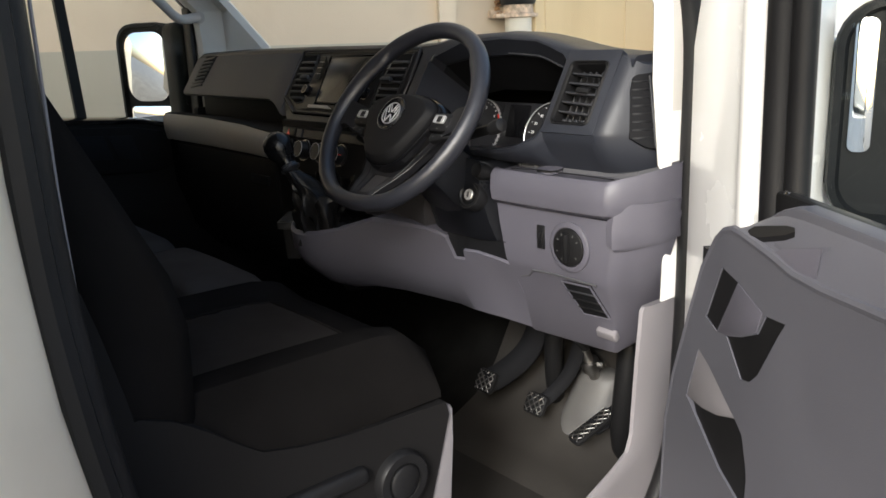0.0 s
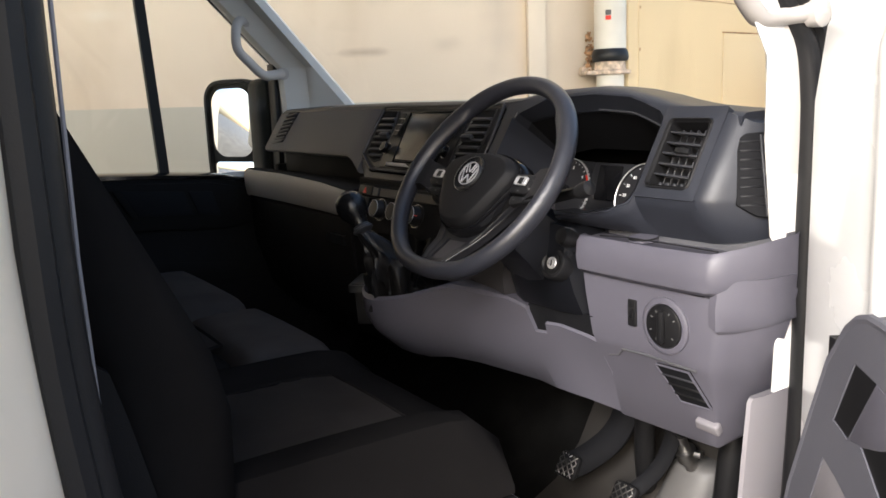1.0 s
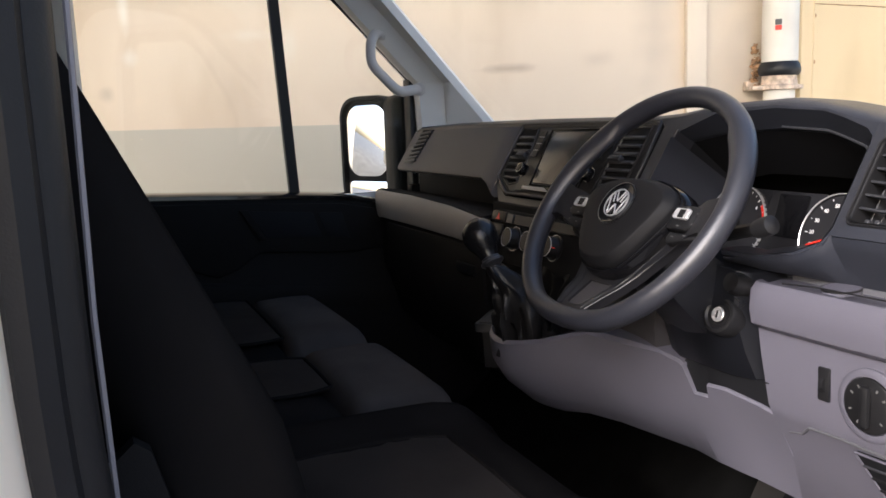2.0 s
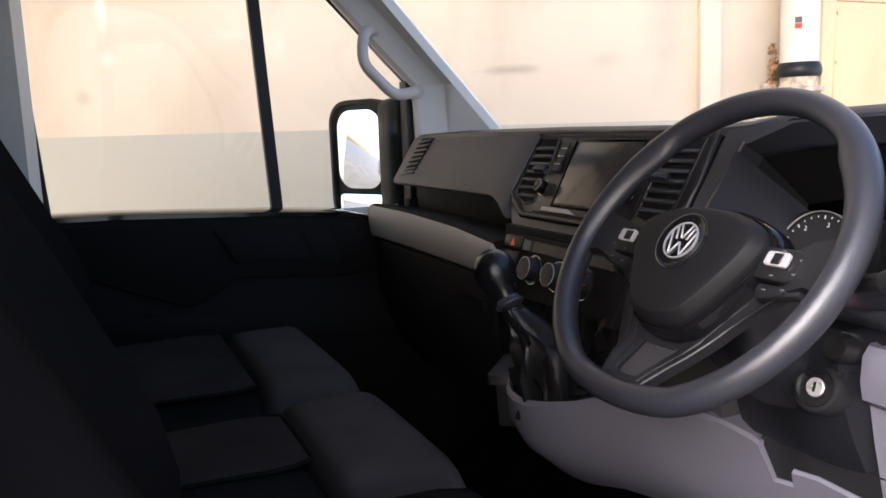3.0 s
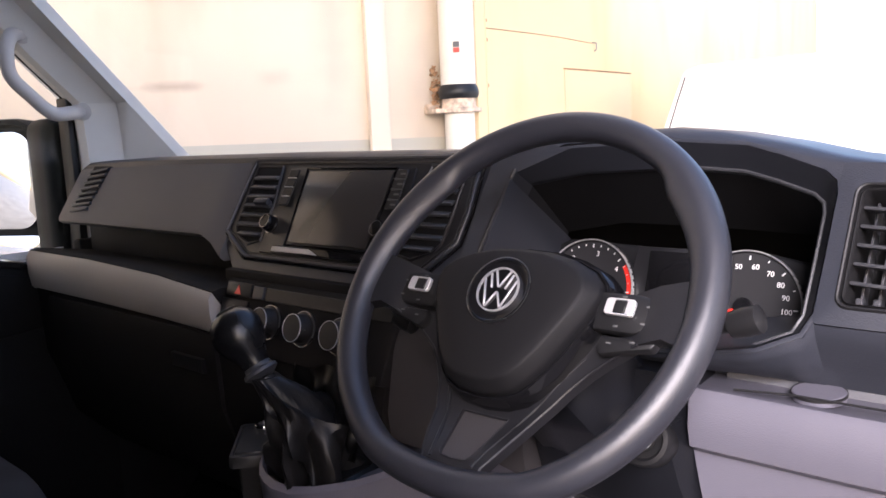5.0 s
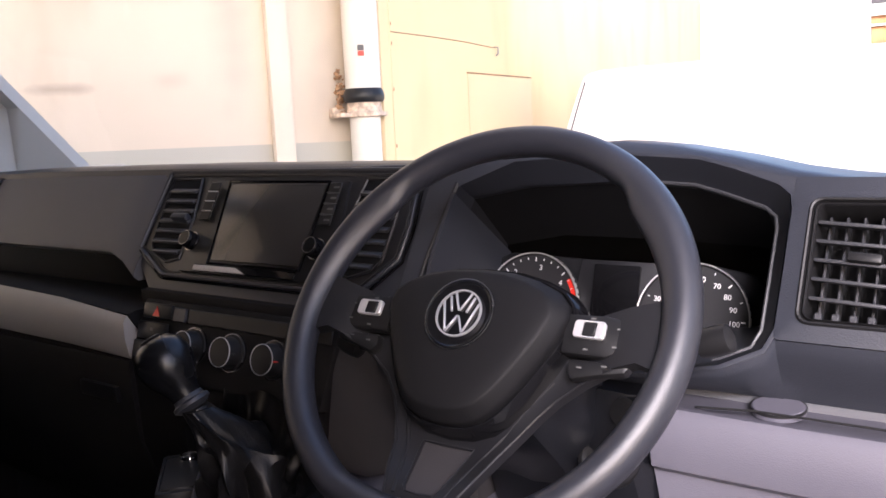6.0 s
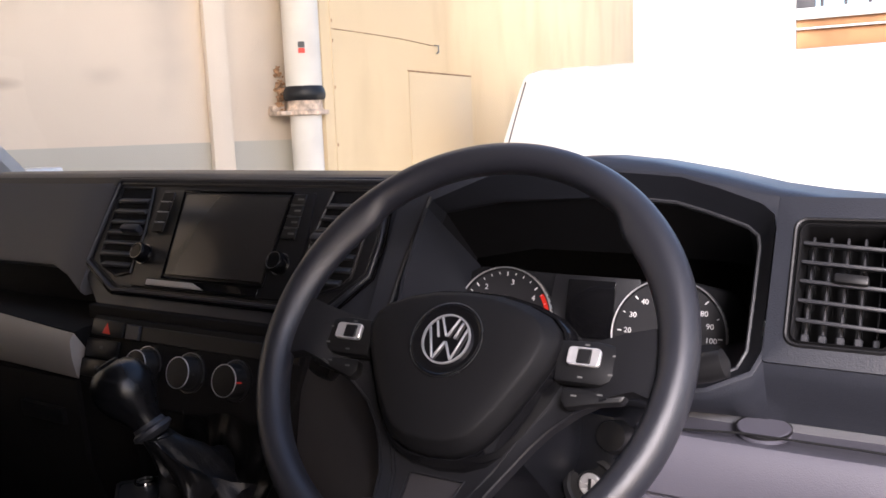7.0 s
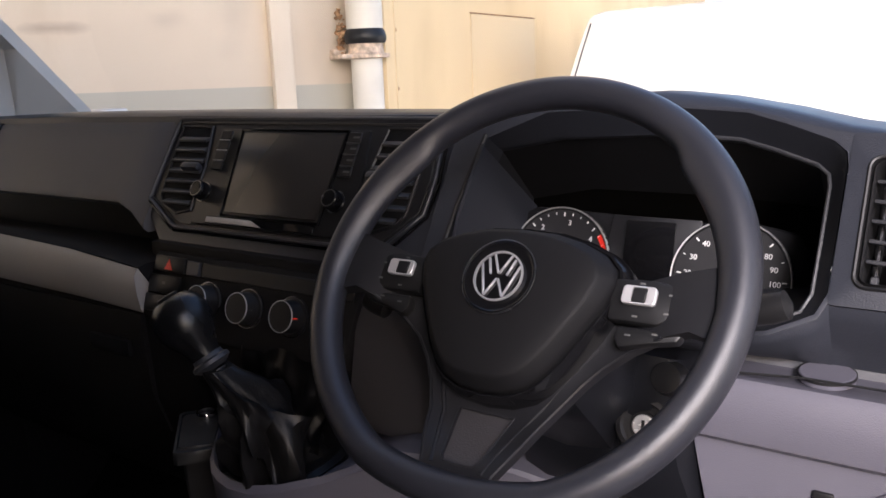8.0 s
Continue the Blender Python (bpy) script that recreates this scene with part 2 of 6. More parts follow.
def slab(points, depth, r=0.0, seg=2, m=None, bm=None):
    """A plate: an outline in local x, y, from z = 0 down to -depth, its edges rounded by r."""
    own = bmesh.new()
    top = [own.verts.new((p[0], p[1], 0)) for p in points]
    f = own.faces.new(top)
    bmesh.ops.recalc_face_normals(own, faces=[f])
    out = bmesh.ops.extrude_face_region(own, geom=[f])
    for v in [g for g in out["geom"] if isinstance(g, bmesh.types.BMVert)]:
        v.co.z -= depth
    bmesh.ops.recalc_face_normals(own, faces=own.faces)
    if r > 0:
        es = [e for e in own.edges if len(e.link_faces) == 2 and e.calc_face_angle(0) > radians(25)]
        bmesh.ops.bevel(own, geom=es, offset=r, segments=seg, affect="EDGES", profile=0.5, clamp_overlap=True)
    return joined(own, m, bm)


def holed(outer, holes, depth, m=None, bm=None):
    """A plate with openings cut through it: outlines in local x, y, from z = 0 down to -depth."""
    own = bmesh.new()
    loops = []
    for o in [outer] + holes:
        vs = [own.verts.new((p[0], p[1], 0)) for p in o]
        loops.append((vs, [own.edges.new((vs[i], vs[(i + 1) % len(vs)])) for i in range(len(vs))]))
    bmesh.ops.triangle_fill(own, use_beauty=True, use_dissolve=False, edges=[e for _, es in loops for e in es])
    for vs, _ in loops:
        low = [own.verts.new((v.co.x, v.co.y, -depth)) for v in vs]
        for i in range(len(vs)):
            k = (i + 1) % len(vs)
            own.faces.new((vs[i], vs[k], low[k], low[i]))
    return joined(own, m, bm)


def loft(sections, closed=True, caps=True, bm=None, m=None, ring=False):
    """A skin over sections of equal length; ring: the last meets the first."""
    own = bmesh.new()
    rows = [[own.verts.new(p) for p in s] for s in sections]
    n = len(rows[0])
    last = len(rows) if ring else len(rows) - 1
    for i in range(last):
        a, b = rows[i], rows[(i + 1) % len(rows)]
        for j in range(n if closed else n - 1):
            k = (j + 1) % n
            own.faces.new((a[j], a[k], b[k], b[j]))
    if caps and closed and not ring:
        own.faces.new(rows[0][::-1])
        own.faces.new(rows[-1])
    return joined(own, m, bm)


def rrect(x0, x1, y0, y1, r, n=4):
    """A rectangle's outline with round corners, counter-clockwise."""
    out = []
    for cx, cy, a in ((x1 - r, y1 - r, 0), (x0 + r, y1 - r, 90), (x0 + r, y0 + r, 180), (x1 - r, y0 + r, 270)):
        for i in range(n + 1):
            b = radians(a + 90 * i / n)
            out.append((cx + r * math.cos(b), cy + r * math.sin(b)))
    return out


def lathe(profile, n=28, m=None, bm=None, hollow=False):
    """A turned body: rows of radius and height about local z; hollow: a ring of that section."""
    secs = [[(r * math.cos(2 * math.pi * i / n), r * math.sin(2 * math.pi * i / n), h) for i in range(n)] for r, h in profile]
    return loft(secs, m=m, bm=bm, ring=hollow)


def tube(path, radius, n=10, closed=False, bm=None, flat=1.0):
    """A round bar along a path; radius is a number or one per point."""
    pts = [Vector(p) for p in path]
    secs, up = [], None
    for i, p in enumerate(pts):
        a = pts[i - 1] if i or closed else pts[0]
        b = pts[(i + 1) % len(pts)] if i < len(pts) - 1 or closed else pts[-1]
        t = (b - a).normalized()
        if up is None:
            up = t.orthogonal().normalized()
        up = (up - t * up.dot(t)).normalized()
        side = t.cross(up)
        r = radius[i] if isinstance(radius, (list, tuple)) else radius
        secs.append([p + (up * math.cos(2 * math.pi * k / n) + side * math.sin(2 * math.pi * k / n) * flat) * r for k in range(n)])
    return loft(secs, bm=bm, ring=closed)


def smooth_path(points, n=6):
    """A Catmull-Rom line through points."""
    p = [Vector(q) for q in points]
    p = [2 * p[0] - p[1]] + p + [2 * p[-1] - p[-2]]
    out = []
    for i in range(1, len(p) - 2):
        for k in range(n):
            t = k / n
            out.append(0.5 * (2 * p[i] + (p[i + 1] - p[i - 1]) * t + (2 * p[i - 1] - 5 * p[i] + 4 * p[i + 1] - p[i + 2]) * t * t + (3 * p[i] - p[i - 1] - 3 * p[i + 1] + p[i + 2]) * t ** 3))
    out.append(p[-2])
    return out


def frame_of(origin, x_axis, y_axis):
    x = Vector(x_axis).normalized()
    y = Vector(y_axis)
    y = (y - x * y.dot(x)).normalized()
    z = x.cross(y)
    return Matrix(((x.x, y.x, z.x, origin[0]), (x.y, y.y, z.y, origin[1]), (x.z, y.z, z.z, origin[2]), (0, 0, 0, 1)))


def text_mesh(body, size, m, depth=0.0003):
    """Letters of the built-in font as a thin mesh, centred on m."""
    cu = bpy.data.curves.new("letters", "FONT")
    cu.body, cu.size, cu.align_x, cu.align_y, cu.extrude = body, size, "CENTER", "CENTER", depth
    cu.resolution_u = 3
    ob = bpy.data.objects.new("letters", cu)
    scene.collection.objects.link(ob)
    me = bpy.data.meshes.new_from_object(ob.evaluated_get(bpy.context.evaluated_depsgraph_get()))
    bm = bmesh.new()
    bm.from_mesh(me)
    bmesh.ops.transform(bm, matrix=m, verts=bm.verts)
    bpy.data.objects.remove(ob)
    bpy.data.meshes.remove(me)
    bpy.data.curves.remove(cu)
    return bm


def move(x, y, z=0.0):
    return Matrix.Translation((x, y, z))


# ---- the hall and the yard ----
bm = bmesh.new()
bmesh.ops.create_grid(bm, x_segments=2, y_segments=2, size=300.0)
structure("ground", bm, CONCRETE, "pale worn concrete yard floor", "floor")

WALL_AZ = radians(25)
wall = structure("wall_west", rbox(-0.12, 14.0, -0.25, 0.0, 0.0, 5.2, 0.006), CREAM, "stained cream plaster wall with painted pipe shade and a grey painted dado", "wall")
wall.matrix_world = frame_of((-2.0, 2.80, 0), (-math.sin(WALL_AZ), -math.cos(WALL_AZ), 0), (math.cos(WALL_AZ), -math.sin(WALL_AZ), 0))
WALL = wall.matrix_basis.copy()

pil = structure("wall_pilaster", rbox(0.421, 0.526, 0.002, 0.055, 0.0, 5.2, 0.008), PILASTER, "narrow cream plaster pilaster on the wall", "pilaster")
pil.matrix_world = WALL

YEL_AZ = radians(-8)
YWALL = frame_of((-1.9, 2.95, 0), (math.sin(YEL_AZ), math.cos(YEL_AZ), 0), (-math.cos(YEL_AZ), math.sin(YEL_AZ), 0))
yw = structure("wall_north", rbox(-0.16, 9.0, 0.0, 0.2, 0.0, 5.2, 0.006), YELLOW, "pale yellow boarded wall", "wall")
yw.matrix_world = YWALL
part("seam", tube([YWALL @ Vector(p) for p in ((-0.06, -0.001, 2.050), (0.4, -0.001, 2.056), (0.8, -0.001, 2.057), (1.28, -0.001, 2.047))], 0.0028, 5), RUST, yw, "dark open seam between boards")
part("corner_seam", tube([YWALL @ Vector(p) for p in ((-0.07, -0.002, 1.2), (-0.065, -0.002, 1.9), (-0.07, -0.002, 2.8))], 0.004, 5), YELLOW, yw)
for z in (1.46, 1.755, 1.99, 2.09):
    part("nail", lathe([(0.010, -0.004), (0.010, 0.003), (0.004, 0.005)], 8, YWALL @ Matrix.Translation((-0.055, 0.0, z)) @ pose(0, 0, 0, 90, 0, 0)), RUST, yw, "rusty nail head")
hatch = thing("hatch_door", YWALL @ Vector((1.2, -0.02, 0.1)), "flush yellow painted hatch door in the boarded wall", "door")
part("leaf", rbox(0.862, 1.95, -0.006, -0.001, 0.1, 1.866, 0.002, m=YWALL), YELLOW, hatch)
part("hook", tube([YWALL @ Vector(p) for p in ((1.29, 0.0, 2.052), (1.29, -0.03, 2.047), (1.29, -0.03, 2.007), (1.29, -0.015, 1.997))], 0.006, 6), STEEL, hatch, "small steel hook")
part("gap_strip", rbox(0.85, 1.95, -0.008, -0.001, 1.867, 1.876, 0.002, m=YWALL), RUST, hatch, "dark gap strip above the leaf")

# unseen slab, added and sized to keep sky and sun off wall and cab
structure("shading_roof", rbox(-9.0, 3.2, -9.0, 0.5, 5.2, 5.35, 0.02), HEADLINER, "unseen hall roof slab placed to block sky and sun", "roof")

# rain pipe with its collar and rusty bracket
pc = WALL @ Vector((0.066, 0.115, 0))
pipe = thing("rain_pipe", (pc.x, pc.y, 0), "cream painted rain pipe with a black collar on the wall", "pipe")
PM = Matrix.Translation(pc)
part("upper_pipe", lathe([(0.088, 1.76), (0.09, 1.75), (0.088, 5.0), (0.07, 5.0)], 28, PM), PIPE, pipe)
part("lower_pipe", lathe([(0.078, 0.02), (0.078, 1.63), (0.06, 1.63)], 28, PM), PIPE, pipe)
part("collar", lathe([(0.080, 1.688), (0.096, 1.690), (0.104, 1.704), (0.105, 1.722), (0.099, 1.745), (0.088, 1.762), (0.07, 1.764)], 28, PM), SATIN, pipe, "black rubber pipe collar")
part("flange", lathe([(0.08, 1.615), (0.104, 1.62), (0.104, 1.636), (0.090, 1.645), (0.086, 1.668), (0.084, 1.70)], 28, PM), PEEL, pipe, "peeling tan flange")
BM = PM @ WALL.to_3x3().to_4x4()
bm = rbox(-0.11, 0.15, -0.112, 0.045, 1.618, 1.640, 0.004, m=BM)
rbox(0.085, 0.150, -0.112, -0.05, 1.625, 1.668, 0.010, m=BM, bm=bm)
part("bracket_plate", bm, PEEL, pipe, "flaking painted bracket plate")
bm = bmesh.new()
for i in range(90):
    # flakes thin out upwards along the pipe's side
    up = random.random() ** 1.6
    a, c, z = 0.075 + 0.055 * random.random() * (1 - 0.5 * up), random.uniform(-0.112, -0.085 + 0.05 * (1 - up)), 1.635 + 0.24 * up
    q = random.uniform(0.003, 0.011)
    rbox(-q, q, -0.004, 0.004, -q * 0.8, q * 0.8, 0.002, 1, BM @ Matrix.Translation((a, c, z)) @ pose(0, 0, 0, random.uniform(-40, 40), random.uniform(-40, 40), random.uniform(-40, 40)), bm)
part("bracket", bm, RUST, pipe, "crumbling rusty bracket")
VF = frame_of((0, 0, 0), Vector((0.78, 0.63, 0)), (0, 0, 1))
bm = slab(rrect(-0.016, 0.016, -0.012, 0.012, 0.003), 0.001, m=PM @ Matrix.Translation((0, 0, 1.925)) @ VF @ move(0, 0, 0.0918))
st = part("sticker", bm, RED, pipe, "small red and white warning sticker")
part("sticker_top", slab(rrect(-0.016, 0.016, -0.014, 0.014, 0.003), 0.001, m=PM @ Matrix.Translation((0, 0, 1.953)) @ VF @ move(0, 0, 0.0918)), DIMPRINT, pipe)

# opening towards the yard: timber fascia with a white rail
fas = thing("canopy", (0.6, 9.0, 0.0), "orange timber canopy fascia with white railings above", "canopy")
for x in (1.6, 6.0):
    part("post", rbox(x - 0.06, x + 0.06, 10.4, 10.55, 0.0, 2.42, 0.01), WHITE, fas)
part("end_board", rbox(-0.57, -0.505, 8.9, 10.6, 2.12, 2.80, 0.008), WHITE, fas)
part("gutter_end", rbox(-0.50, -0.33, 8.93, 9.05, 2.558, 2.70, 0.01), TRAYGREY, fas, "grey gutter end")
part("foot_bracket", rbox(-0.575, -0.46, 8.93, 9.0, 2.098, 2.118, 0.004), RUBBER, fas, "dark bracket under the end board")
part("beam", rbox(-0.50, 6.2, 9.0, 9.12, 2.13, 2.34, 0.01), TIMBER, fas)
part("bead", rbox(-0.50, 6.2, 8.95, 9.12, 2.342, 2.362, 0.005), WHITE, fas)
part("upper_beam", rbox(-0.50, 6.2, 8.97, 9.12, 2.366, 2.440, 0.008), TIMBER, fas)
part("deck", rbox(-0.50, 6.2, 8.92, 10.6, 2.442, 2.556, 0.008), WHITE, fas)
for i in range(30):
    part("baluster", rbox(-0.275 + 0.22 * i, -0.245 + 0.22 * i, 8.95, 8.98, 2.556, 3.0, 0.004), TRAYGREY, fas)
part("rail", rbox(-0.50, 6.2, 8.93, 9.0, 3.0, 3.05, 0.01), WHITE, fas)

# the white van parked across the way ahead
pv = thing("parked_van", (1.0, 4.9, 0.0), "white panel van parked in the daylight by the hall", "van")
def hull(x, zt, k):
    """A cross-section of the van's body at x: roof height zt, drawn in by k."""
    return [(x, y, z) for y, z in ((4.02 + k, 0.34), (4.0 + k, 0.55), (4.0 + k, min(1.0, zt - 0.1)), (4.0 + k, zt - 0.05), (4.02 + k, zt - 0.018), (4.09 + k, zt), (5.71 - k, zt), (5.78 - k, zt - 0.018), (5.8 - k, zt - 0.05), (5.8 - k, min(1.0, zt - 0.1)), (5.8 - k, 0.55), (5.78 - k, 0.34))]
part("body", loft([hull(-1.60, 1.10, 0.06), hull(-1.56, 1.22, 0.02), hull(-1.49, 1.43, 0.004), hull(-1.42, 1.618, 0.0), hull(-1.356, 1.783, 0.0), hull(-1.338, 1.812, 0.0), hull(-1.310, 1.830, 0.0), hull(-1.26, 1.838, 0.0), hull(-0.4, 1.848, 0.0), hull(1.6, 1.87, 0.0), hull(2.2, 1.80, 0.02), hull(2.8, 1.30, 0.04), hull(3.5, 1.05, 0.08), hull(3.7, 0.80, 0.15)]), WHITE, pv)
part("rear_door_seam", tube([(-1.55, 3.998, 1.10), (-1.435, 3.998, 1.43), (-1.372, 3.998, 1.62), (-1.318, 3.998, 1.77)], 0.004, 6), SPOKE, pv)
part("roof_gutter", tube([(-1.27, 4.10, 1.795), (-0.4, 4.12, 1.818), (1.5, 4.12, 1.838)], 0.006, 6), WHITE, pv)
part("bumper", rbox(-1.66, -1.46, 4.1, 5.7, 0.35, 0.62, 0.04, 3), SATIN, pv)
for x in (-0.9, 2.6):
    for y in (4.12, 5.68):
        part("wheel", lathe([(0.2, -0.1), (0.31, -0.1), (0.33, -0.07), (0.33, 0.07), (0.31, 0.1), (0.2, 0.1)], 24, Matrix.Translation((x, y, 0.33)) @ pose(0, 0, 0, 90, 0, 0)), RUBBER, pv)

# ---- the cab's shell ----
FLOOR_Z = 0.62
structure("cab_floor", rbox(-0.90, 0.90, -1.02, 0.50, 0.56, FLOOR_Z, 0.004), FLOORMAT, "scuffed dark grey rubber cab floor", "floor")
TOE = ((0.20, 0.600), (0.22, 0.6205), (0.30, 0.632), (0.38, 0.668), (0.45, 0.735), (0.51, 0.84), (0.555, 1.2), (0.60, 1.2), (0.60, 0.58))
structure("toe_board", loft([[(x, y, z) for y, z in TOE] for x in (-0.88, 0.215)]), FOOTWELL_DARK, "sloping toe board under the dash, blackened for footwell shade", "floor", 60)
structure("toe_board_driver", loft([[(x, y, z) for y, z in TOE] for x in (0.2155, 0.86)]), FLOORMAT, "sloping scuffed rubber mat below the pedals", "floor", 60)
# sheet added over the floor so the shaded passenger side stays black
structure("floor_shade_sheet", rbox(-0.88, 0.215, -1.0, 0.20, FLOOR_Z + 0.001, FLOOR_Z + 0.012, 0.004), FOOTWELL_DARK, "added black sheet for floor shade below the passenger bench", "floor")
# never in view; its dark lining is there to cut bounced light
structure("cab_bulkhead", rbox(-0.93, 0.93, -1.10, -1.05, 0.5, 2.12, 0.01), BULK, "unseen bulkhead behind the seats, kept dark to soak up cab light", "wall")
structure("cab_ceiling", rbox(-0.86, 0.86, -1.08, -0.10, 2.06, 2.09, 0.01), HEADLINER, "pale grey fabric cab headliner", "ceiling")


def both(f):
    for side in (-1, 1):
        f(side)


def a_pillar(side):
    """Pillar trim between windscreen and side window, bending back at the window's corner."""
    rows = ((1.40, 0.215, 0.50), (1.50, 0.213, 0.470), (1.60, 0.205, 0.375), (1.70, 0.115, 0.28), (1.83, 0.003, 0.165), (2.10, -0.235, -0.08))
    if side < 0:
        rows = ((1.30, 0.256, 0.52), (1.50, 0.254, 0.470), (1.63, 0.248, 0.355), (1.70, 0.180, 0.292), (1.83, 0.058, 0.177), (2.10, -0.19, -0.066))
    secs = []
    for z, yr, yf in rows:
        if side > 0:
            secs.append([(x, y, z) for x, y in ((0.845, yr), (0.832, yr + 0.015), (0.818, yr + 0.07), (0.80, yf - 0.03), (0.80, yf), (0.84, yf + 0.02), (0.858, yf - 0.02), (0.857, yr + 0.03))])
            continue
        secs.append([(side * x, y, z) for x, y in ((0.90, yr), (0.882, yr + 0.008), (0.858, yr + 0.075), (0.815, yf - 0.03), (0.815, yf), (0.86, yf + 0.02), (0.93, yf - 0.03), (0.95, yr + 0.01))])
    ob = structure("pillar_trim", loft(secs), PILLAR, "light grey plastic windscreen pillar trim", "pillar", 12)
    # outer skin of the pillar in body colour
    secs = []
    for z, yr, yf in rows:
        if side > 0:
            secs.append([(x, y, z) for x, y in ((0.874, yr + 0.105), (0.885, yf + 0.10), (0.90, yf + 0.12), (0.97, yf + 0.10), (1.0, yr + 0.108))])
            continue
        secs.append([(side * x, y, z) for x, y in ((0.952, yr + 0.012), (0.935, yf - 0.025), (0.88, yf + 0.03), (0.90, yf + 0.05), (0.97, yf - 0.01), (0.985, yr + 0.02))])
    structure("pillar_skin", loft(secs), WHITE, "white painted outer windscreen pillar", "pillar")
both(a_pillar)


def handle(side):
    h = thing("grab_handle", (side * 0.88, 0.15, 1.60), "moulded grab handle on the windscreen pillar, toned taupe for shade", "handle", "grab handles")
    path = smooth_path([(side * x, y, z) for x, y, z in ((0.888, 0.155, 1.770), (0.868, 0.126, 1.766), (0.852, 0.108, 1.743), (0.85, 0.104, 1.703), (0.85, 0.112, 1.676), (0.85, 0.140, 1.646), (0.85, 0.168, 1.618), (0.85, 0.190, 1.607), (0.858, 0.226, 1.610), (0.888, 0.262, 1.614))], 5)
    part("grip", tube(path, 0.0112, 12, flat=1.3), PILLAR_SHADED, h)
    for p in ((0.884, 0.150, 1.769), (0.884, 0.256, 1.613)):
        part("foot", lathe([(0.004, -0.012), (0.018, -0.01), (0.019, 0.008), (0.01, 0.012)], 14, Matrix.Translation((side * p[0], p[1], p[2])) @ pose(0, 0, 0, 0, 90, 0)), PILLAR_SHADED, h)
both(handle)

# windscreen, its header and the cowl below it
bm = bmesh.new()
grid = [[bm.verts.new((0.90 * u - 0.04 * u * v, 0.535 - 0.60 * v + 0.05 * (1 - u * u), 1.455 + 0.645 * v)) for u in np.linspace(-1, 1, 13)] for v in np.linspace(0, 1, 5)]
for i in range(4):
    for j in range(12):
        bm.faces.new((grid[i][j], grid[i][j + 1], grid[i + 1][j + 1], grid[i + 1][j]))
wsg = structure("windscreen", bm, GLASS, "clear laminated windscreen", "window")
wsg.visible_shadow = False
structure("cowl", rbox(-0.95, 0.95, 0.532, 0.78, 1.30, 1.435, 0.02), SATIN, "black plastic cowl under the windscreen", "cowl")
structure("screen_header", rbox(-0.88, 0.88, -0.14, -0.02, 2.085, 2.13, 0.01), HEADLINER, "padded header above the windscreen", "trim")
structure("cab_roof", rbox(-0.95, 0.95, -1.12, -0.04, 2.132, 2.17, 0.02), WHITE, "white painted cab roof", "roof")
bm = loft([[(x, 0.60, 0.4), (x, 0.60, 1.28), (x, 0.80, 1.28), (x, 1.05, 1.16), (x, 1.35, 0.95), (x, 1.42, 0.7), (x, 1.40, 0.4)] for x in (-0.97, -0.93, 0.93, 0.97)])
structure("bonnet", bm, WHITE, "white painted van bonnet", "bonnet")


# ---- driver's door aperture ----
# paler than the grey trim: daylight on this panel is put into its colour
structure("kick_trim", loft([[(0.842, 0.18 + k, z), (0.845, 0.173 + k, z), (0.851, 0.175 + k, z), (0.855, 0.19 + k, z), (0.855, 0.232 + k, z), (0.86, 0.50, z), (0.842, 0.50, z)] for z, k in ((0.585, -0.17), (0.70, -0.16), (0.765, -0.145), (0.795, -0.115), (0.82, -0.055), (0.84, -0.018), (0.87, -0.006), (0.92, -0.002), (1.0, 0.005), (1.082, 0.014), (1.088, 0.019))]), KICK, "grey plastic kick panel beside the pedals, paled for the light on it", "trim")
structure("pillar_inner", loft([[(x0 - 0.005, y0 + 0.002, z), (x0 - 0.002, y0, z), (x0, y0 + 0.003, z), (x0, y0 + 0.066, z), (x0 - 0.005, y0 + 0.066, z)] for x0, y0, z in ((0.857, 0.230, 1.09), (0.857, 0.238, 1.29), (0.857, 0.214, 1.318), (0.857, 0.196, 1.45), (0.857, 0.195, 1.56), (0.853, 0.160, 1.62), (0.84, 0.085, 1.71), (0.82, -0.03, 1.84), (0.79, -0.22, 2.05))]), WHITE, "white painted door pillar inside the seal", "pillar")
structure("hinge_pillar", rbox(0.868, 1.005, 0.318, 0.46, 0.45, 1.60, 0.01), WHITE, "white painted hinge pillar", "pillar")
structure("pillar_gasket", slab([(0.942, 1.518), (0.949, 1.60), (0.949, 1.72), (0.86, 1.72)], 0.004, 0.001, m=frame_of((0, 0.3165, 0), (1, 0, 0), (0, 0, 1))), RUBBER, "black gasket at the pillar's bend", "gasket")
structure("sill_trim", loft([[(0.72, y, 0.58), (0.735, y, 0.625), (0.845, y, 0.63), (0.865, y, 0.60), (0.87, y, 0.42), (0.72, y, 0.42)] for y in (-0.64, 0.0, 0.10)]), KNEE, "grey plastic entry sill", "sill")
structure("step_well", rbox(0.72, 1.0, -0.70, 0.32, 0.36, 0.40, 0.01), RUBBER, "black plastic step below the sill", "step")
seal_path = smooth_path([(0.822, -0.587, 0.80), (0.822, -0.630, 1.0), (0.822, -0.662, 1.2), (0.822, -0.676, 1.42), (0.815, -0.665, 1.8), (0.79, -0.58, 2.02), (0.78, -0.42, 2.07), (0.79, -0.15, 2.02), (0.825, 0.06, 1.80), (0.852, 0.229, 1.63), (0.864, 0.279, 1.53), (0.868, 0.279, 1.3), (0.870, 0.274, 1.0), (0.872, 0.240, 0.80), (0.872, 0.12, 0.66), (0.875, -0.1, 0.60), (0.86, -0.38, 0.60), (0.835, -0.50, 0.66)], 5)[:-1]
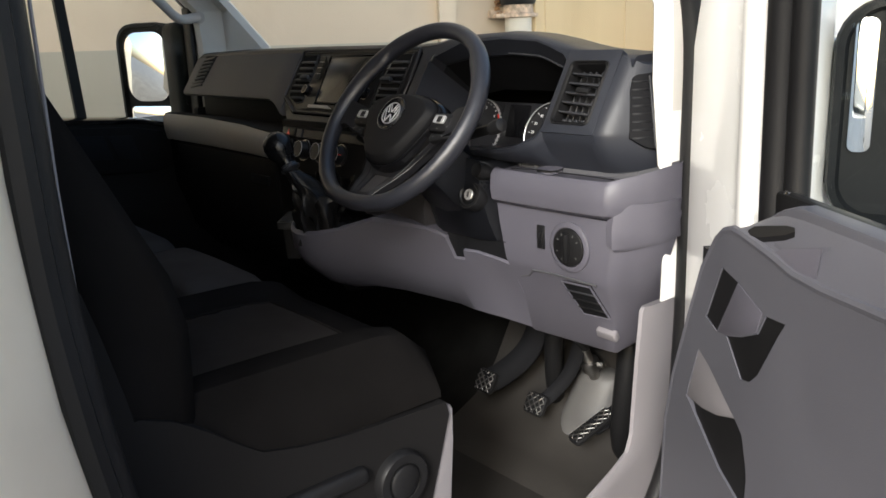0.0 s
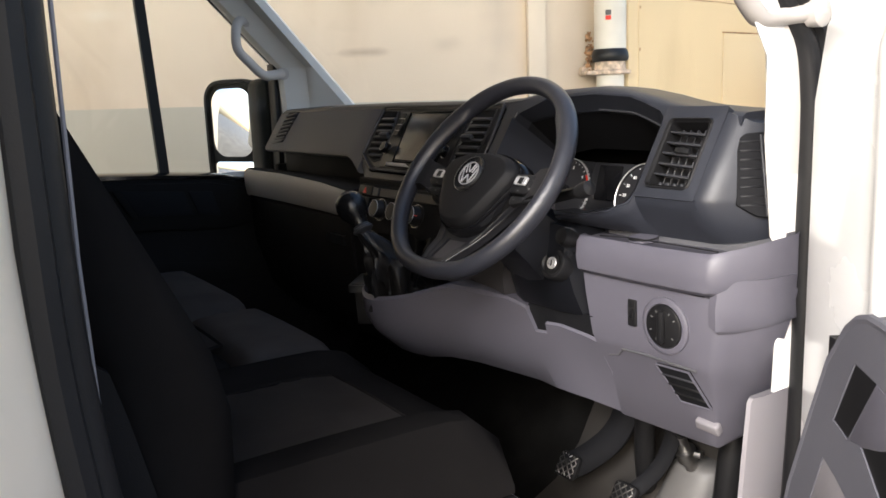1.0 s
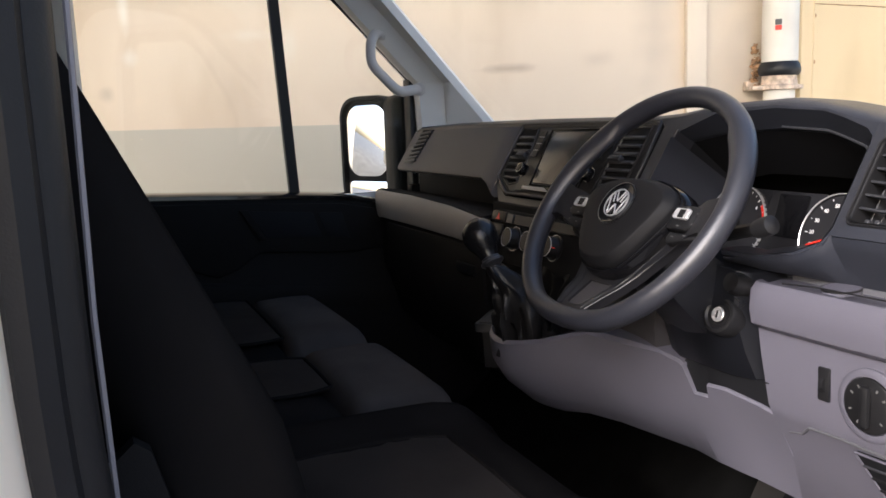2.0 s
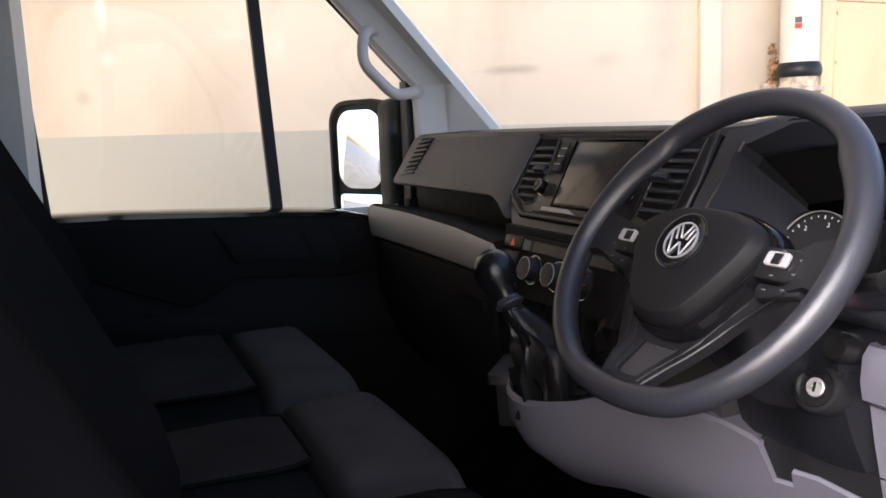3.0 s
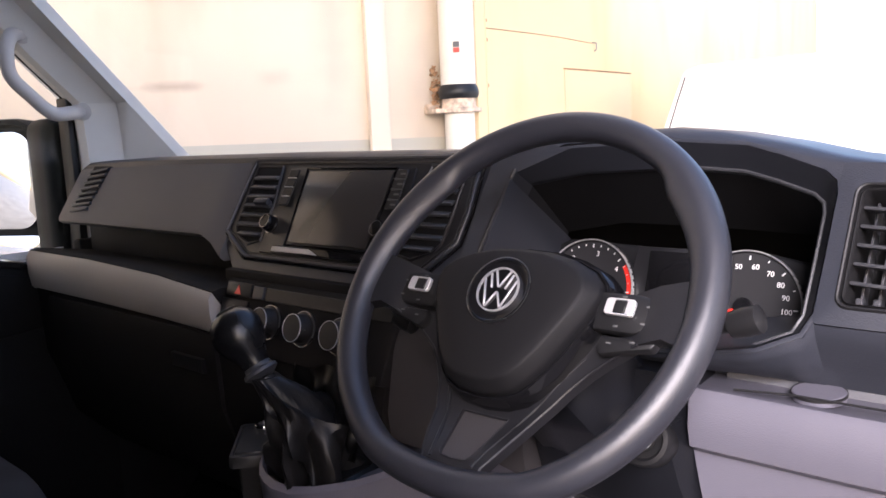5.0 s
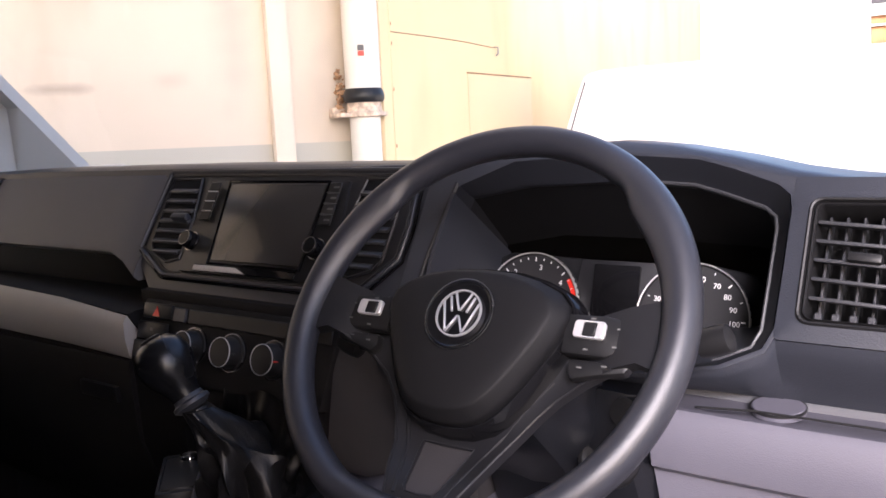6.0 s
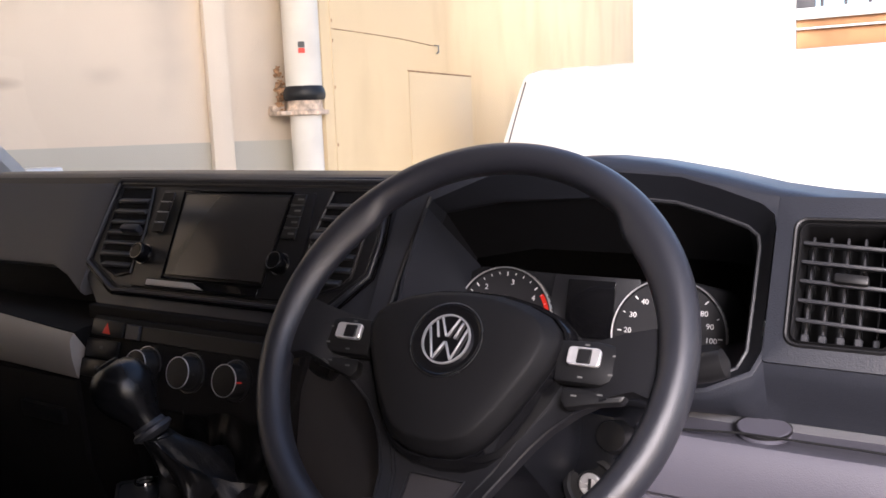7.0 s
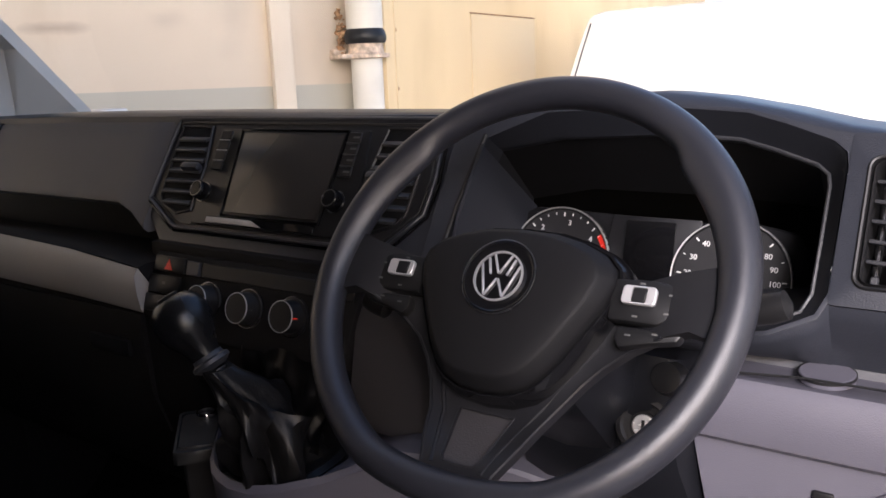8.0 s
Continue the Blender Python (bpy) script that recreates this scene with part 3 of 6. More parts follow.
seal = thing("door_seal", (0.85, -0.2, 0.60), "black ribbed rubber door seal round the aperture", "seal")
part("bulb", tube(seal_path, 0.017, 10, closed=True), RUBBER, seal)
part("lip", tube([p + Vector((0.014, 0.025 if p.y > -0.2 else -0.014, 0)) for p in seal_path], 0.016, 8, closed=True), RUBBER, seal)
part("edge_trim", tube([(0.808, -0.648, 1.05), (0.808, -0.655, 1.4), (0.803, -0.650, 1.75), (0.79, -0.60, 1.98)], 0.0022, 6), KICK, seal, "pale edge of the seal")
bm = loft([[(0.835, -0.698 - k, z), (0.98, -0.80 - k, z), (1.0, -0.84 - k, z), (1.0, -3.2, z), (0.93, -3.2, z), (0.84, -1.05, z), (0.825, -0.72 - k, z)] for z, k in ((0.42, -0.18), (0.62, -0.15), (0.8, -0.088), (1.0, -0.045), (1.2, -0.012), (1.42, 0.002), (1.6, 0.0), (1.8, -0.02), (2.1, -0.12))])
structure("pillar_rear", bm, JAMB, "white pillar and body side behind the driver's door, toned cream for reflected light", "pillar")
structure("pillar_rear_trim", loft([[(0.775, -0.73, z), (0.79, -0.69, z), (0.812, -0.672, z), (0.824, -0.69, z), (0.82, -1.04, z), (0.77, -1.04, z)] for z in (0.62, 1.2, 2.05)]), PAD_LOW, "dark plastic trim inside the rear pillar", "trim")
# far darker than the driver's kick panel: shade put into the plastic
structure("kick_trim", rbox(-0.905, -0.872, 0.216, 0.60, 0.50, 1.34, 0.006), PAD_LOW, "plastic kick panel on the passenger side, darkened for shade", "trim")
structure("side_skin", rbox(-0.985, -0.91, 0.262, 0.62, 0.45, 1.50, 0.006), WHITE, "white painted body side ahead of the passenger door", "pillar")
structure("side_skin", rbox(0.865, 1.0, 0.462, 0.62, 0.45, 1.50, 0.006), WHITE, "white painted wing behind the hinge pillar", "pillar")
structure("body_side", loft([[(-0.955, -0.66, z), (-0.93, -0.64, z), (-0.88, -0.66, z), (-0.88, -1.05, z), (-1.0, -3.2, z), (-1.03, -3.2, z), (-1.0, -0.70, z)] for z in (0.42, 1.2, 2.1)]), PILLAR, "light grey pillar behind the passenger door", "pillar")
structure("cargo_roof", rbox(-1.03, 1.03, -3.24, -1.06, 2.102, 2.14, 0.015), WHITE, "white painted cargo roof of the van", "roof")
structure("rear_door", rbox(-1.03, 1.03, -3.24, -3.205, 0.45, 2.10, 0.012), WHITE, "white painted closed rear doors of the van", "door")


# ---- dashboard ----
# fascia frame: local x across, y up the fascia, z towards the driver
FA = frame_of((0.0, 0.163, 1.39), (1, 0, 0), (0, 0.508, 0.861))


def fz(z):
    """Height above the road to a place up the fascia."""
    return (z - 1.39) / 0.861


def on_fascia(x, z, d=0.0):
    return FA @ Vector((x, fz(z), d))


dash = thing("dashboard", (0.0, 0.3, 0.86), "charcoal grained plastic van dashboard with grey lower trim", "dashboard")


def top_z(x):
    """Height of the pad's front edge along the dash."""
    pts = ((-0.87, 1.503), (-0.70, 1.512), (-0.2, 1.515), (0.22, 1.513), (0.29, 1.517), (0.36, 1.528), (0.487, 1.532), (0.541, 1.526), (0.605, 1.514), (0.659, 1.501), (0.72, 1.492), (0.80, 1.487), (0.88, 1.475))
    for (a, za), (b, zb) in zip(pts, pts[1:]):
        if x <= b:
            return za + (zb - za) * (x - a) / (b - a)
    return pts[-1][1]


xs = [-0.848, -0.844, -0.832, -0.80, -0.6, -0.4, -0.2, 0.0, 0.15, 0.22, 0.25, 0.29, 0.33, 0.36, 0.42, 0.487, 0.541, 0.575, 0.605, 0.635, 0.659, 0.70, 0.75, 0.80]
secs = []
for i, x in enumerate(xs):
    z = top_z(x) - (0.02 if i == 0 else 0.006 if i == 1 else 0)
    yf = 0.163 + 0.59 * (z - 1.39)
    lip = 0.010 if 0.33 < x < 0.655 else 0.018
    secs.append([(x, yf - 0.002, z - lip), (x, yf + 0.002, z - 0.006), (x, yf + 0.010, z - 0.001), (x, yf + 0.03, z), (x, yf + 0.09, 1.5 + (z - 1.5) * 0.9), (x, 0.46, 1.476 + (z - 1.5) * 0.2), (x, 0.525, 1.452), (x, 0.53, 1.42), (x, yf + 0.06, z - 0.04)])
part("top_pad", loft(secs), PAD, dash)

# passenger airbag cover and its underside
secs = []
for x in (-0.846, -0.838, -0.80, -0.5, -0.30, -0.262, -0.235):
    k = 0.012 if x < -0.84 or x > -0.24 else 0.0
    z0 = 1.386 if x < -0.27 else 1.375 if x < -0.25 else 1.352
    zt = top_z(x) - 0.014
    yt, y0 = 0.163 + 0.59 * (zt - 1.39), 0.163 + 0.59 * (z0 - 1.39)
    secs.append([(x, yt + k, zt), (x, y0 + k + 0.004, z0 + 0.012), (x, y0 + k + 0.003, z0 + 0.004), (x, y0 + k + 0.010, z0 - 0.002), (x, y0 + 0.09, z0 - 0.004), (x, 0.34, 1.38), (x, 0.34, 1.48)])
part("airbag_cover", loft(secs), PAD_SHEEN, dash)
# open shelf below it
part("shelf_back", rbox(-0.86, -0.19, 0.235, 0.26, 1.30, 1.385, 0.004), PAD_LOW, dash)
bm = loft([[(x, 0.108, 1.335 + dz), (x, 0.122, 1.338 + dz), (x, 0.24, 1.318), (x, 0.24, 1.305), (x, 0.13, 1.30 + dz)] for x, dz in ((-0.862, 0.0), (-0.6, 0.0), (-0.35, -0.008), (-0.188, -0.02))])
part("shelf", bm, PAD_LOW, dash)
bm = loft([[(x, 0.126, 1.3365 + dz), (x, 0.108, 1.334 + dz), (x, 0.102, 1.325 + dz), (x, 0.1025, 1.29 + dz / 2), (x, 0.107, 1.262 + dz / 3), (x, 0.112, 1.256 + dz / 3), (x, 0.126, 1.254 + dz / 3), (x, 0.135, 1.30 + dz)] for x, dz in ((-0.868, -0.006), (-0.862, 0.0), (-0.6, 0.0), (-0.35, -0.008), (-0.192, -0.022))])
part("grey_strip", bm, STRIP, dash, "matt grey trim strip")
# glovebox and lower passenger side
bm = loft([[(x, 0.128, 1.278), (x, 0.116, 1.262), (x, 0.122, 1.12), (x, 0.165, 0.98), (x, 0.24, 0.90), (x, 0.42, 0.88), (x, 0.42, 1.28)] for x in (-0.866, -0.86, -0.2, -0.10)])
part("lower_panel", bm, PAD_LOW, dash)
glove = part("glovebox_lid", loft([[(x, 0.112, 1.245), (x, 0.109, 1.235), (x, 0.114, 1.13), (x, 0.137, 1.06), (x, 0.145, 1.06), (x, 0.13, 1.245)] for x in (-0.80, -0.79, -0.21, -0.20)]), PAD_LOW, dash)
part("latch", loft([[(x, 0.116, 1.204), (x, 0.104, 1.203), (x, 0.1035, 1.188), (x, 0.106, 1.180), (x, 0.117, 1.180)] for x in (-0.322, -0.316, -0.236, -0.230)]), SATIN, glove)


def end_vent(parent):
    """Narrow slatted demister outlet on the passenger end of the pad."""
    m = FA @ move(-0.006, 0, 0)
    v = part("side_vent", slab([(-0.790, 0.020), (-0.722, 0.020), (-0.704, 0.124), (-0.775, 0.124)], 0.006, 0.001, m=m @ move(0, 0, 0.002)), WELL, parent)
    for i in range(8):
        y = 0.0255 + 0.0125 * i
        k = 0.016 * i / 7
        part("slat", rbox(-0.036, 0.036, -0.0030, 0.0030, 0.0, 0.005, 0.001, 1, m=m @ move(-0.755 + k, y, 0.001) @ pose(0, 0, 0, 0, 0, 6)), PAD, v)
end_vent(dash)

# the centre lies a little deeper than the ends
FC = FA @ move(0, 0, -0.013)
# centre fascia: plinth, framed insert, vents, radio
hexa = [(-0.240, 0.011), (-0.236, 0.085), (-0.2335, 0.136), (-0.229, 0.1395), (0.240, 0.1395), (0.2445, 0.136), (0.250, 0.060), (0.247, 0.020), (0.205, -0.024), (0.195, -0.028), (-0.163, -0.028), (-0.172, -0.0255)]
part("fascia_plinth", slab([(-0.256, 0.004), (-0.248, 0.130), (0.268, 0.130), (0.285, -0.010), (0.235, -0.052), (-0.192, -0.052)], 0.10, 0.006, m=FC), PAD, dash)
insert = part("centre_insert", slab(hexa, 0.012, 0.003, m=FC @ move(0, 0, 0.006)), CARRIER, dash, "dark satin centre panel")


def inset(e, z):
    """The insert's outline drawn in by e."""
    return [FC @ Vector((0.005 + (x - 0.005) * (1 - e / 0.24), 0.055 + (y - 0.055) * (1 - e / 0.083), z)) for x, y in hexa]


part("trim_line", loft([inset(0.0, 0.005), inset(0.0, 0.0085), inset(0.0012, 0.0100), inset(0.0034, 0.0100), inset(0.0048, 0.0085), inset(0.0052, 0.0050)], ring=True), PAD, insert, "raised charcoal rib round the centre panel")
part("trim_groove", tube(inset(-0.0022, 0.0050), 0.0020, 6, closed=True), GLOSSBLACK, insert)
part("inner_line", tube(inset(0.0085, 0.0066), 0.0013, 6, closed=True), CARRIER, insert)


def centre_vent(side):
    cx = 0.004
    def q(x, y):
        return (cx + side * x, y)
    out = [q(0.146, 0.0), q(0.146, 0.062), q(0.158, 0.1245), q(0.221, 0.1245), q(0.220, 0.065), q(0.217, 0.018), q(0.207, 0.006), q(0.174, -0.006)]
    v = part("centre_vent", slab(out, 0.002, 0.0006, m=FC @ move(0, 0, 0.0068)), WELL, dash)
    part("surround", tube([FC @ Vector((x, y, 0.0072)) for x, y in out], 0.0021, 6, closed=True), CARRIER, v)
    for i in range(7):
        y = 0.0095 + 0.0158 * i
        xa, xb = 0.149 + max(0.0, y - 0.062) * 0.19, 0.2165
        if i == 0:
            xa, xb = 0.149, 0.206
        pts = [q(xa, y), q(xb, y)]
        x0, x1 = sorted((pts[0][0], pts[1][0]))
        part("slat", rbox(x0, x1, -0.0024, 0.0024, -0.005, 0.005, 0.0018, 2, m=FC @ move(0, y, 0.0085) @ pose(0, 0, 0, 48, 0, 0)), SPOKE, v)
    x0, x1 = sorted((q(0.150, 0)[0], q(0.186, 0)[0]))
    part("slider", rbox(x0, x1, -0.006, 0.006, 0.008, 0.020, 0.004, 2, m=FC @ move(0, 0.056, 0) @ pose(0, 0, 0, -20, 0, 0)), PAD, v)
centre_vent(-1)
centre_vent(1)

radio = part("radio", slab([(-0.134, -0.018), (-0.138, 0.060), (-0.130, 0.122), (0.136, 0.122), (0.144, 0.060), (0.140, -0.018)], 0.010, 0.003, m=FC @ move(0, 0, 0.010)), SATIN, dash)
part("screen", slab([(-0.066, fz(1.390)), (-0.077, fz(1.4875)), (0.103, fz(1.4875)), (0.098, fz(1.390))], 0.003, 0.0012, m=FC @ move(0, 0, 0.0155)), SCREEN, radio, "blank dark touch screen")
part("screen_bezel", tube([FC @ Vector((x, y, 0.0145)) for x, y in ((-0.070, fz(1.386)), (-0.081, fz(1.491)), (0.107, fz(1.491)), (0.102, fz(1.386)))], 0.0022, 6, closed=True), GLOSSBLACK, radio)
for x in (-0.120, 0.119):
    k = part("knob", lathe([(0.0125, 0.0), (0.0125, 0.012), (0.0115, 0.0145), (0.004, 0.0148)], 24, FC @ move(x, 0.0255, 0.013)), GLOSSBLACK, radio)
    part("knob_ring", lathe([(0.0098, 0.0), (0.0107, 0.0), (0.0107, 0.0012), (0.0098, 0.0012)], 24, FC @ move(x, 0.0255, 0.0272), hollow=True), RINGMETAL, k)
    part("knob_skirt", lathe([(0.0128, 0.0), (0.0142, 0.0), (0.0142, 0.0016), (0.0128, 0.0016)], 24, FC @ move(x, 0.0255, 0.0132), hollow=True), RINGMETAL, k)
for side in (-1, 1):
    for i in range(4):
        x = -0.1105 if side < 0 else 0.1185
        y = 0.0575 + 0.0150 * i
        kb = part("radio_key", rbox(x - 0.0105, x + 0.0105, y, y + 0.0138, 0.012, 0.0152, 0.0012, 1, m=FC), SATIN, radio)
        if side > 0:
            part("key_mark", rbox(x - 0.001, x + 0.0085, y + 0.0055, y + 0.0080, 0.0153, 0.0156, 0.0, m=FC), DIMPRINT, kb)
        if i:
            part("key_line", rbox(x - 0.0105, x + 0.0105, y - 0.0011, y - 0.0001, 0.0150, 0.0156, 0.0, m=FC), SILVER if side < 0 else DIMPRINT, kb)
part("media_slot", rbox(-0.098, 0.097, -0.0175, -0.0065, 0.012, 0.0145, 0.001, 1, m=FC), GLOSSBLACK, radio)
part("media_flap", slab([(-0.095, -0.0165), (0.010, -0.0165), (-0.012, -0.0085), (-0.095, -0.0085)], 0.003, 0.0008, m=FC @ move(0, 0, 0.0165)), STRIP, radio, "satin silver flap edge")

# heater panel
HV = frame_of((0.0, 0.122, 1.29), (1, 0, 0), (0, 0.30, 0.95))
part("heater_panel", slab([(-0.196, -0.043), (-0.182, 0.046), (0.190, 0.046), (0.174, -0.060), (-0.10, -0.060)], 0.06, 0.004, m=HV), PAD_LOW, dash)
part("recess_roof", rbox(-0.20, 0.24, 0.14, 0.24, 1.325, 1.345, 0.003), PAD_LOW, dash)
hz = part("hazard_button", rbox(-0.175, -0.113, 0.0195, 0.0405, 0.0, 0.006, 0.002, 2, m=HV), SATIN, dash)
bm = slab([(-0.008, -0.006), (0.008, -0.006), (0.0, 0.008)], 0.0006, m=HV @ move(-0.144, 0.0285, 0.0068))
part("warning_triangle", bm, RED, hz)
for i, (x0, x1, y0, y1) in enumerate(((-0.183, -0.119, -0.010, 0.0145), (-0.187, -0.124, -0.036, -0.0125))):
    b = part("rocker_button", rbox(x0, x1, y0, y1, 0.0, 0.005, 0.002, 2, m=HV), SATIN, dash)
    part("button_mark", rbox((x0 + x1) / 2 - 0.003, (x0 + x1) / 2 + 0.003, y0 + 0.012, y0 + 0.016, 0.0051, 0.0054, 0.0, m=HV), DIMPRINT, b)
part("blank_strip", rbox(-0.080, 0.180, 0.0195, 0.0385, 0.0, 0.003, 0.001, 1, m=HV), SATIN, dash)
part("blank_cap", rbox(-0.109, -0.084, 0.0195, 0.0385, 0.0, 0.0055, 0.001, 1, m=HV), SPOKE, dash)
for x in (-0.060, 0.0155, 0.0915):
    k = part("heater_dial", lathe([(0.0245, 0.0), (0.0245, 0.003), (0.0205, 0.005), (0.0190, 0.020), (0.0178, 0.0225), (0.004, 0.023)], 30, HV @ move(x, -0.009, 0.001)), SATIN, dash)
    part("dial_ring", lathe([(0.0182, 0.0215), (0.0190, 0.0215), (0.0191, 0.0226), (0.0184, 0.0230)], 36, HV @ move(x, -0.009, 0.001), hollow=True), SILVER, k)
    part("base_ring", lathe([(0.0238, 0.002), (0.0247, 0.002), (0.0247, 0.0038), (0.0238, 0.0038)], 30, HV @ move(x, -0.009, 0.001), hollow=True), RINGMETAL, k)
    part("pointer", rbox(x + 0.013, x + 0.0198, -0.0100, -0.0080, 0.014, 0.0226, 0.0005, 1, m=HV), RED if x > 0.05 else SATIN, k)

# ---- instrument binnacle ----
def fpt(x, z, d=0.0):
    return on_fascia(x, z, d)


inner = [(0.285, 1.335), (0.292, 1.42), (0.306, 1.487), (0.37, 1.513), (0.487, 1.5185), (0.575, 1.5125), (0.610, 1.503), (0.650, 1.490), (0.6615, 1.481), (0.664, 1.470), (0.664, 1.42), (0.6635, 1.374), (0.656, 1.358), (0.622, 1.342), (0.56, 1.331)]
left = [(0.262, 1.318), (0.262, 1.42), (0.265, 1.505)]
outer = left + [(x + 0.003 * math.copysign(1, x - 0.5) * (abs(x - 0.5) > 0.1), z + 0.003 * math.copysign(1, z - 1.42)) for x, z in inner[3:]]
outer[7:9] = [(0.652, 1.4968), (0.6650, 1.4960)]
back = [(0.288, 1.29), (0.288, 1.35), (0.290, 1.40), (0.37, 1.415), (0.487, 1.415), (0.575, 1.412), (0.60, 1.411), (0.625, 1.408), (0.630, 1.405), (0.630, 1.395), (0.629, 1.375), (0.628, 1.36), (0.625, 1.31), (0.622, 1.29), (0.56, 1.28)]
bin_ = part("binnacle", loft([[fpt(x, z, -0.03) for x, z in outer], [fpt(x, z, 0.0) for x, z in outer], [fpt(x, z, 0.0002) for x, z in [((a[0] * 2 + b[0]) / 3, (a[1] * 2 + b[1]) / 3) for a, b in zip(outer, inner)]], [fpt(x, z, 0.0) for x, z in inner]], caps=False), PAD, dash)
def shrunk(k, e):
    return [(x + (0.462 - x) * k if x > 0.35 else x, z + (1.41 - z) * e if x > 0.35 else z) for x, z in inner]


part("hood_band", loft([[fpt(x, z, 0.0005) for x, z in shrunk(0.004, 0.004)], [fpt(x, z, -0.004) for x, z in shrunk(0.02, 0.03)], [fpt(x, z, -0.026) for x, z in shrunk(0.072, 0.11)], [fpt(x, z, -0.029) for x, z in shrunk(0.086, 0.13)], [fpt(x, z, -0.036) for x, z in shrunk(0.080, 0.12)]], caps=False), HOOD, bin_)
part("binnacle_well", loft([[fpt(x, z, -0.035) for x, z in shrunk(0.079, 0.115)], [(x, 0.335 + 0.3 * (z - 1.35), z) for x, z in back]], caps=False), WELL, bin_, "black inner well", 20)
part("strip_seam", tube([fpt(x, z, 0.001) for x, z in ((0.280, 1.325), (0.283, 1.345), (0.290, 1.42), (0.303, 1.490))], 0.0028, 6), RUBBER, bin_)
# paler bead paints the light caught along the opening's rim
part("edge_highlight", tube([fpt(x, z, -0.0268) for x, z in shrunk(0.081, 0.121) if x > 0.43 and z > 1.345], 0.0019, 6), SPOKE, bin_)
cheek = [Vector(p) for p in ((0.3085, 0.200, 1.481), (0.2935, 0.344, 1.392), (0.2925, 0.33, 1.30), (0.292, 0.14, 1.335), (0.298, 0.165, 1.41))]
part("inner_cheek", loft([[p + Vector((d, 0, 0)) for p in cheek] for d in (0.0, 0.004)]), PAD, bin_, "smooth charcoal cheek beside the gauges")
GA = frame_of((0.0, 0.302, 1.35), (1, 0, 0), (0, 0.30, 0.954))
part("gauge_panel", slab([(0.27, -0.085), (0.27, 0.030), (0.31, 0.050), (0.42, 0.047), (0.43, 0.043), (0.50, 0.043), (0.55, 0.05), (0.61, 0.04), (0.635, 0.0), (0.635, -0.085)], 0.03, 0.004, m=GA @ move(0, 0, -0.006)), WELL, dash)


def gauge(cx, cy, r, numbers, red, name):
    g = part("gauge", lathe([(r, -0.010), (r, 0.003), (r - 0.002, 0.0035), (r - 0.003, 0.0005), (0.002, 0.0)], 48, GA @ move(cx, cy, 0.0)), FACE, dash)
    part("gauge_ring", lathe([(r - 0.0016, 0.0), (r - 0.0016, 0.005), (r - 0.0006, 0.0058), (r, 0.004), (r, 0.0)], 56, GA @ move(cx, cy, 0.0), hollow=True), SILVER, g)
    n = 48
    bm = bmesh.new()
    for i in range(n + 1):
        a = radians(222 - 264 * i / n)
        if i % 4 and name == "speed" or i % 2 and name != "speed":
            continue
        l, w = (0.0046, 0.0007) if i % 8 == 0 else (0.0026, 0.0005)
        rbox(r - 0.006 - l, r - 0.006, -w, w, 0.0008, 0.0014, 0.0, m=GA @ move(cx, cy, 0.0) @ pose(0, 0, 0, 0, 0, math.degrees(a)), bm=bm)
    part("scale", bm, PRINT, g)
    for txt, ang in numbers:
        a = radians(ang)
        rr = r - 0.0175
        part("numeral", text_mesh(txt, 0.0082 if name == "speed" else 0.0088, GA @ move(cx + rr * math.cos(a), cy + rr * math.sin(a), 0.0012)), PRINT, g)
    if red:
        arc = [radians(b) for b in np.linspace(red[0], red[1], 12)]
        bm = loft([[(cx + (r - 0.0040) * math.cos(b), cy + (r - 0.0040) * math.sin(b), 0.0009), (cx + (r - 0.0092) * math.cos(b), cy + (r - 0.0092) * math.sin(b), 0.0009), (cx + (r - 0.0092) * math.cos(b), cy + (r - 0.0092) * math.sin(b), 0.0014), (cx + (r - 0.0040) * math.cos(b), cy + (r - 0.0040) * math.sin(b), 0.0014)] for b in arc], m=GA)
        part("red_zone", bm, RED, g)
    bm = rbox(-0.006, r - 0.012, -0.0014, 0.0014, 0.003, 0.005, 0.0006, 1, m=GA @ move(cx, cy, 0.0) @ pose(0, 0, 0, 0, 0, 201 if name == "speed" else 215))
    part("needle", bm, RED, g)
    part("needle_cap", lathe([(0.010, 0.002), (0.010, 0.007), (0.008, 0.009), (0.002, 0.0092)], 24, GA @ move(cx, cy, 0)), GLOSSBLACK, g)


gauge(0.3505, -0.0130, 0.0632, (("1", 168), ("2", 125), ("3", 80), ("4", 38)), (36, -8), "tach")
gauge(0.546, -0.0130, 0.0620, (("10", 200), ("20", 177), ("30", 154), ("40", 129), ("50", 105), ("60", 81), ("70", 58), ("80", 37), ("90", 18), ("100", -1), ("110", -21), ("120", -41)), None, "speed")
part("info_display", slab(rrect(0.428, 0.484, -0.024, 0.041, 0.002, 2), 0.004, 0.0008, m=GA @ move(0, 0, 0.002)), GLOSSBLACK, dash, "blank black information display")
part("cluster_plate", slab([(0.40, -0.05), (0.41, 0.046), (0.51, 0.046), (0.52, -0.05)], 0.004, 0.001, m=GA @ move(0, 0, -0.0015)), CARRIER, dash)

# ---- driver's outer vent and the end of the pad ----
vo = rrect(0.6645, 0.776, fz(1.366), fz(1.4955), 0.003)
vm = rrect(0.679, 0.763, -0.0140, 0.1020, 0.011)
vi = rrect(0.6865, 0.7555, -0.0075, 0.0945, 0.005)
part("vent_surround", loft([[FA @ Vector((x, y, d)) for x, y in o] for o, d in ((vo, -0.06), (vo, 0.001), (vm, 0.004))], caps=False), PAD, dash)
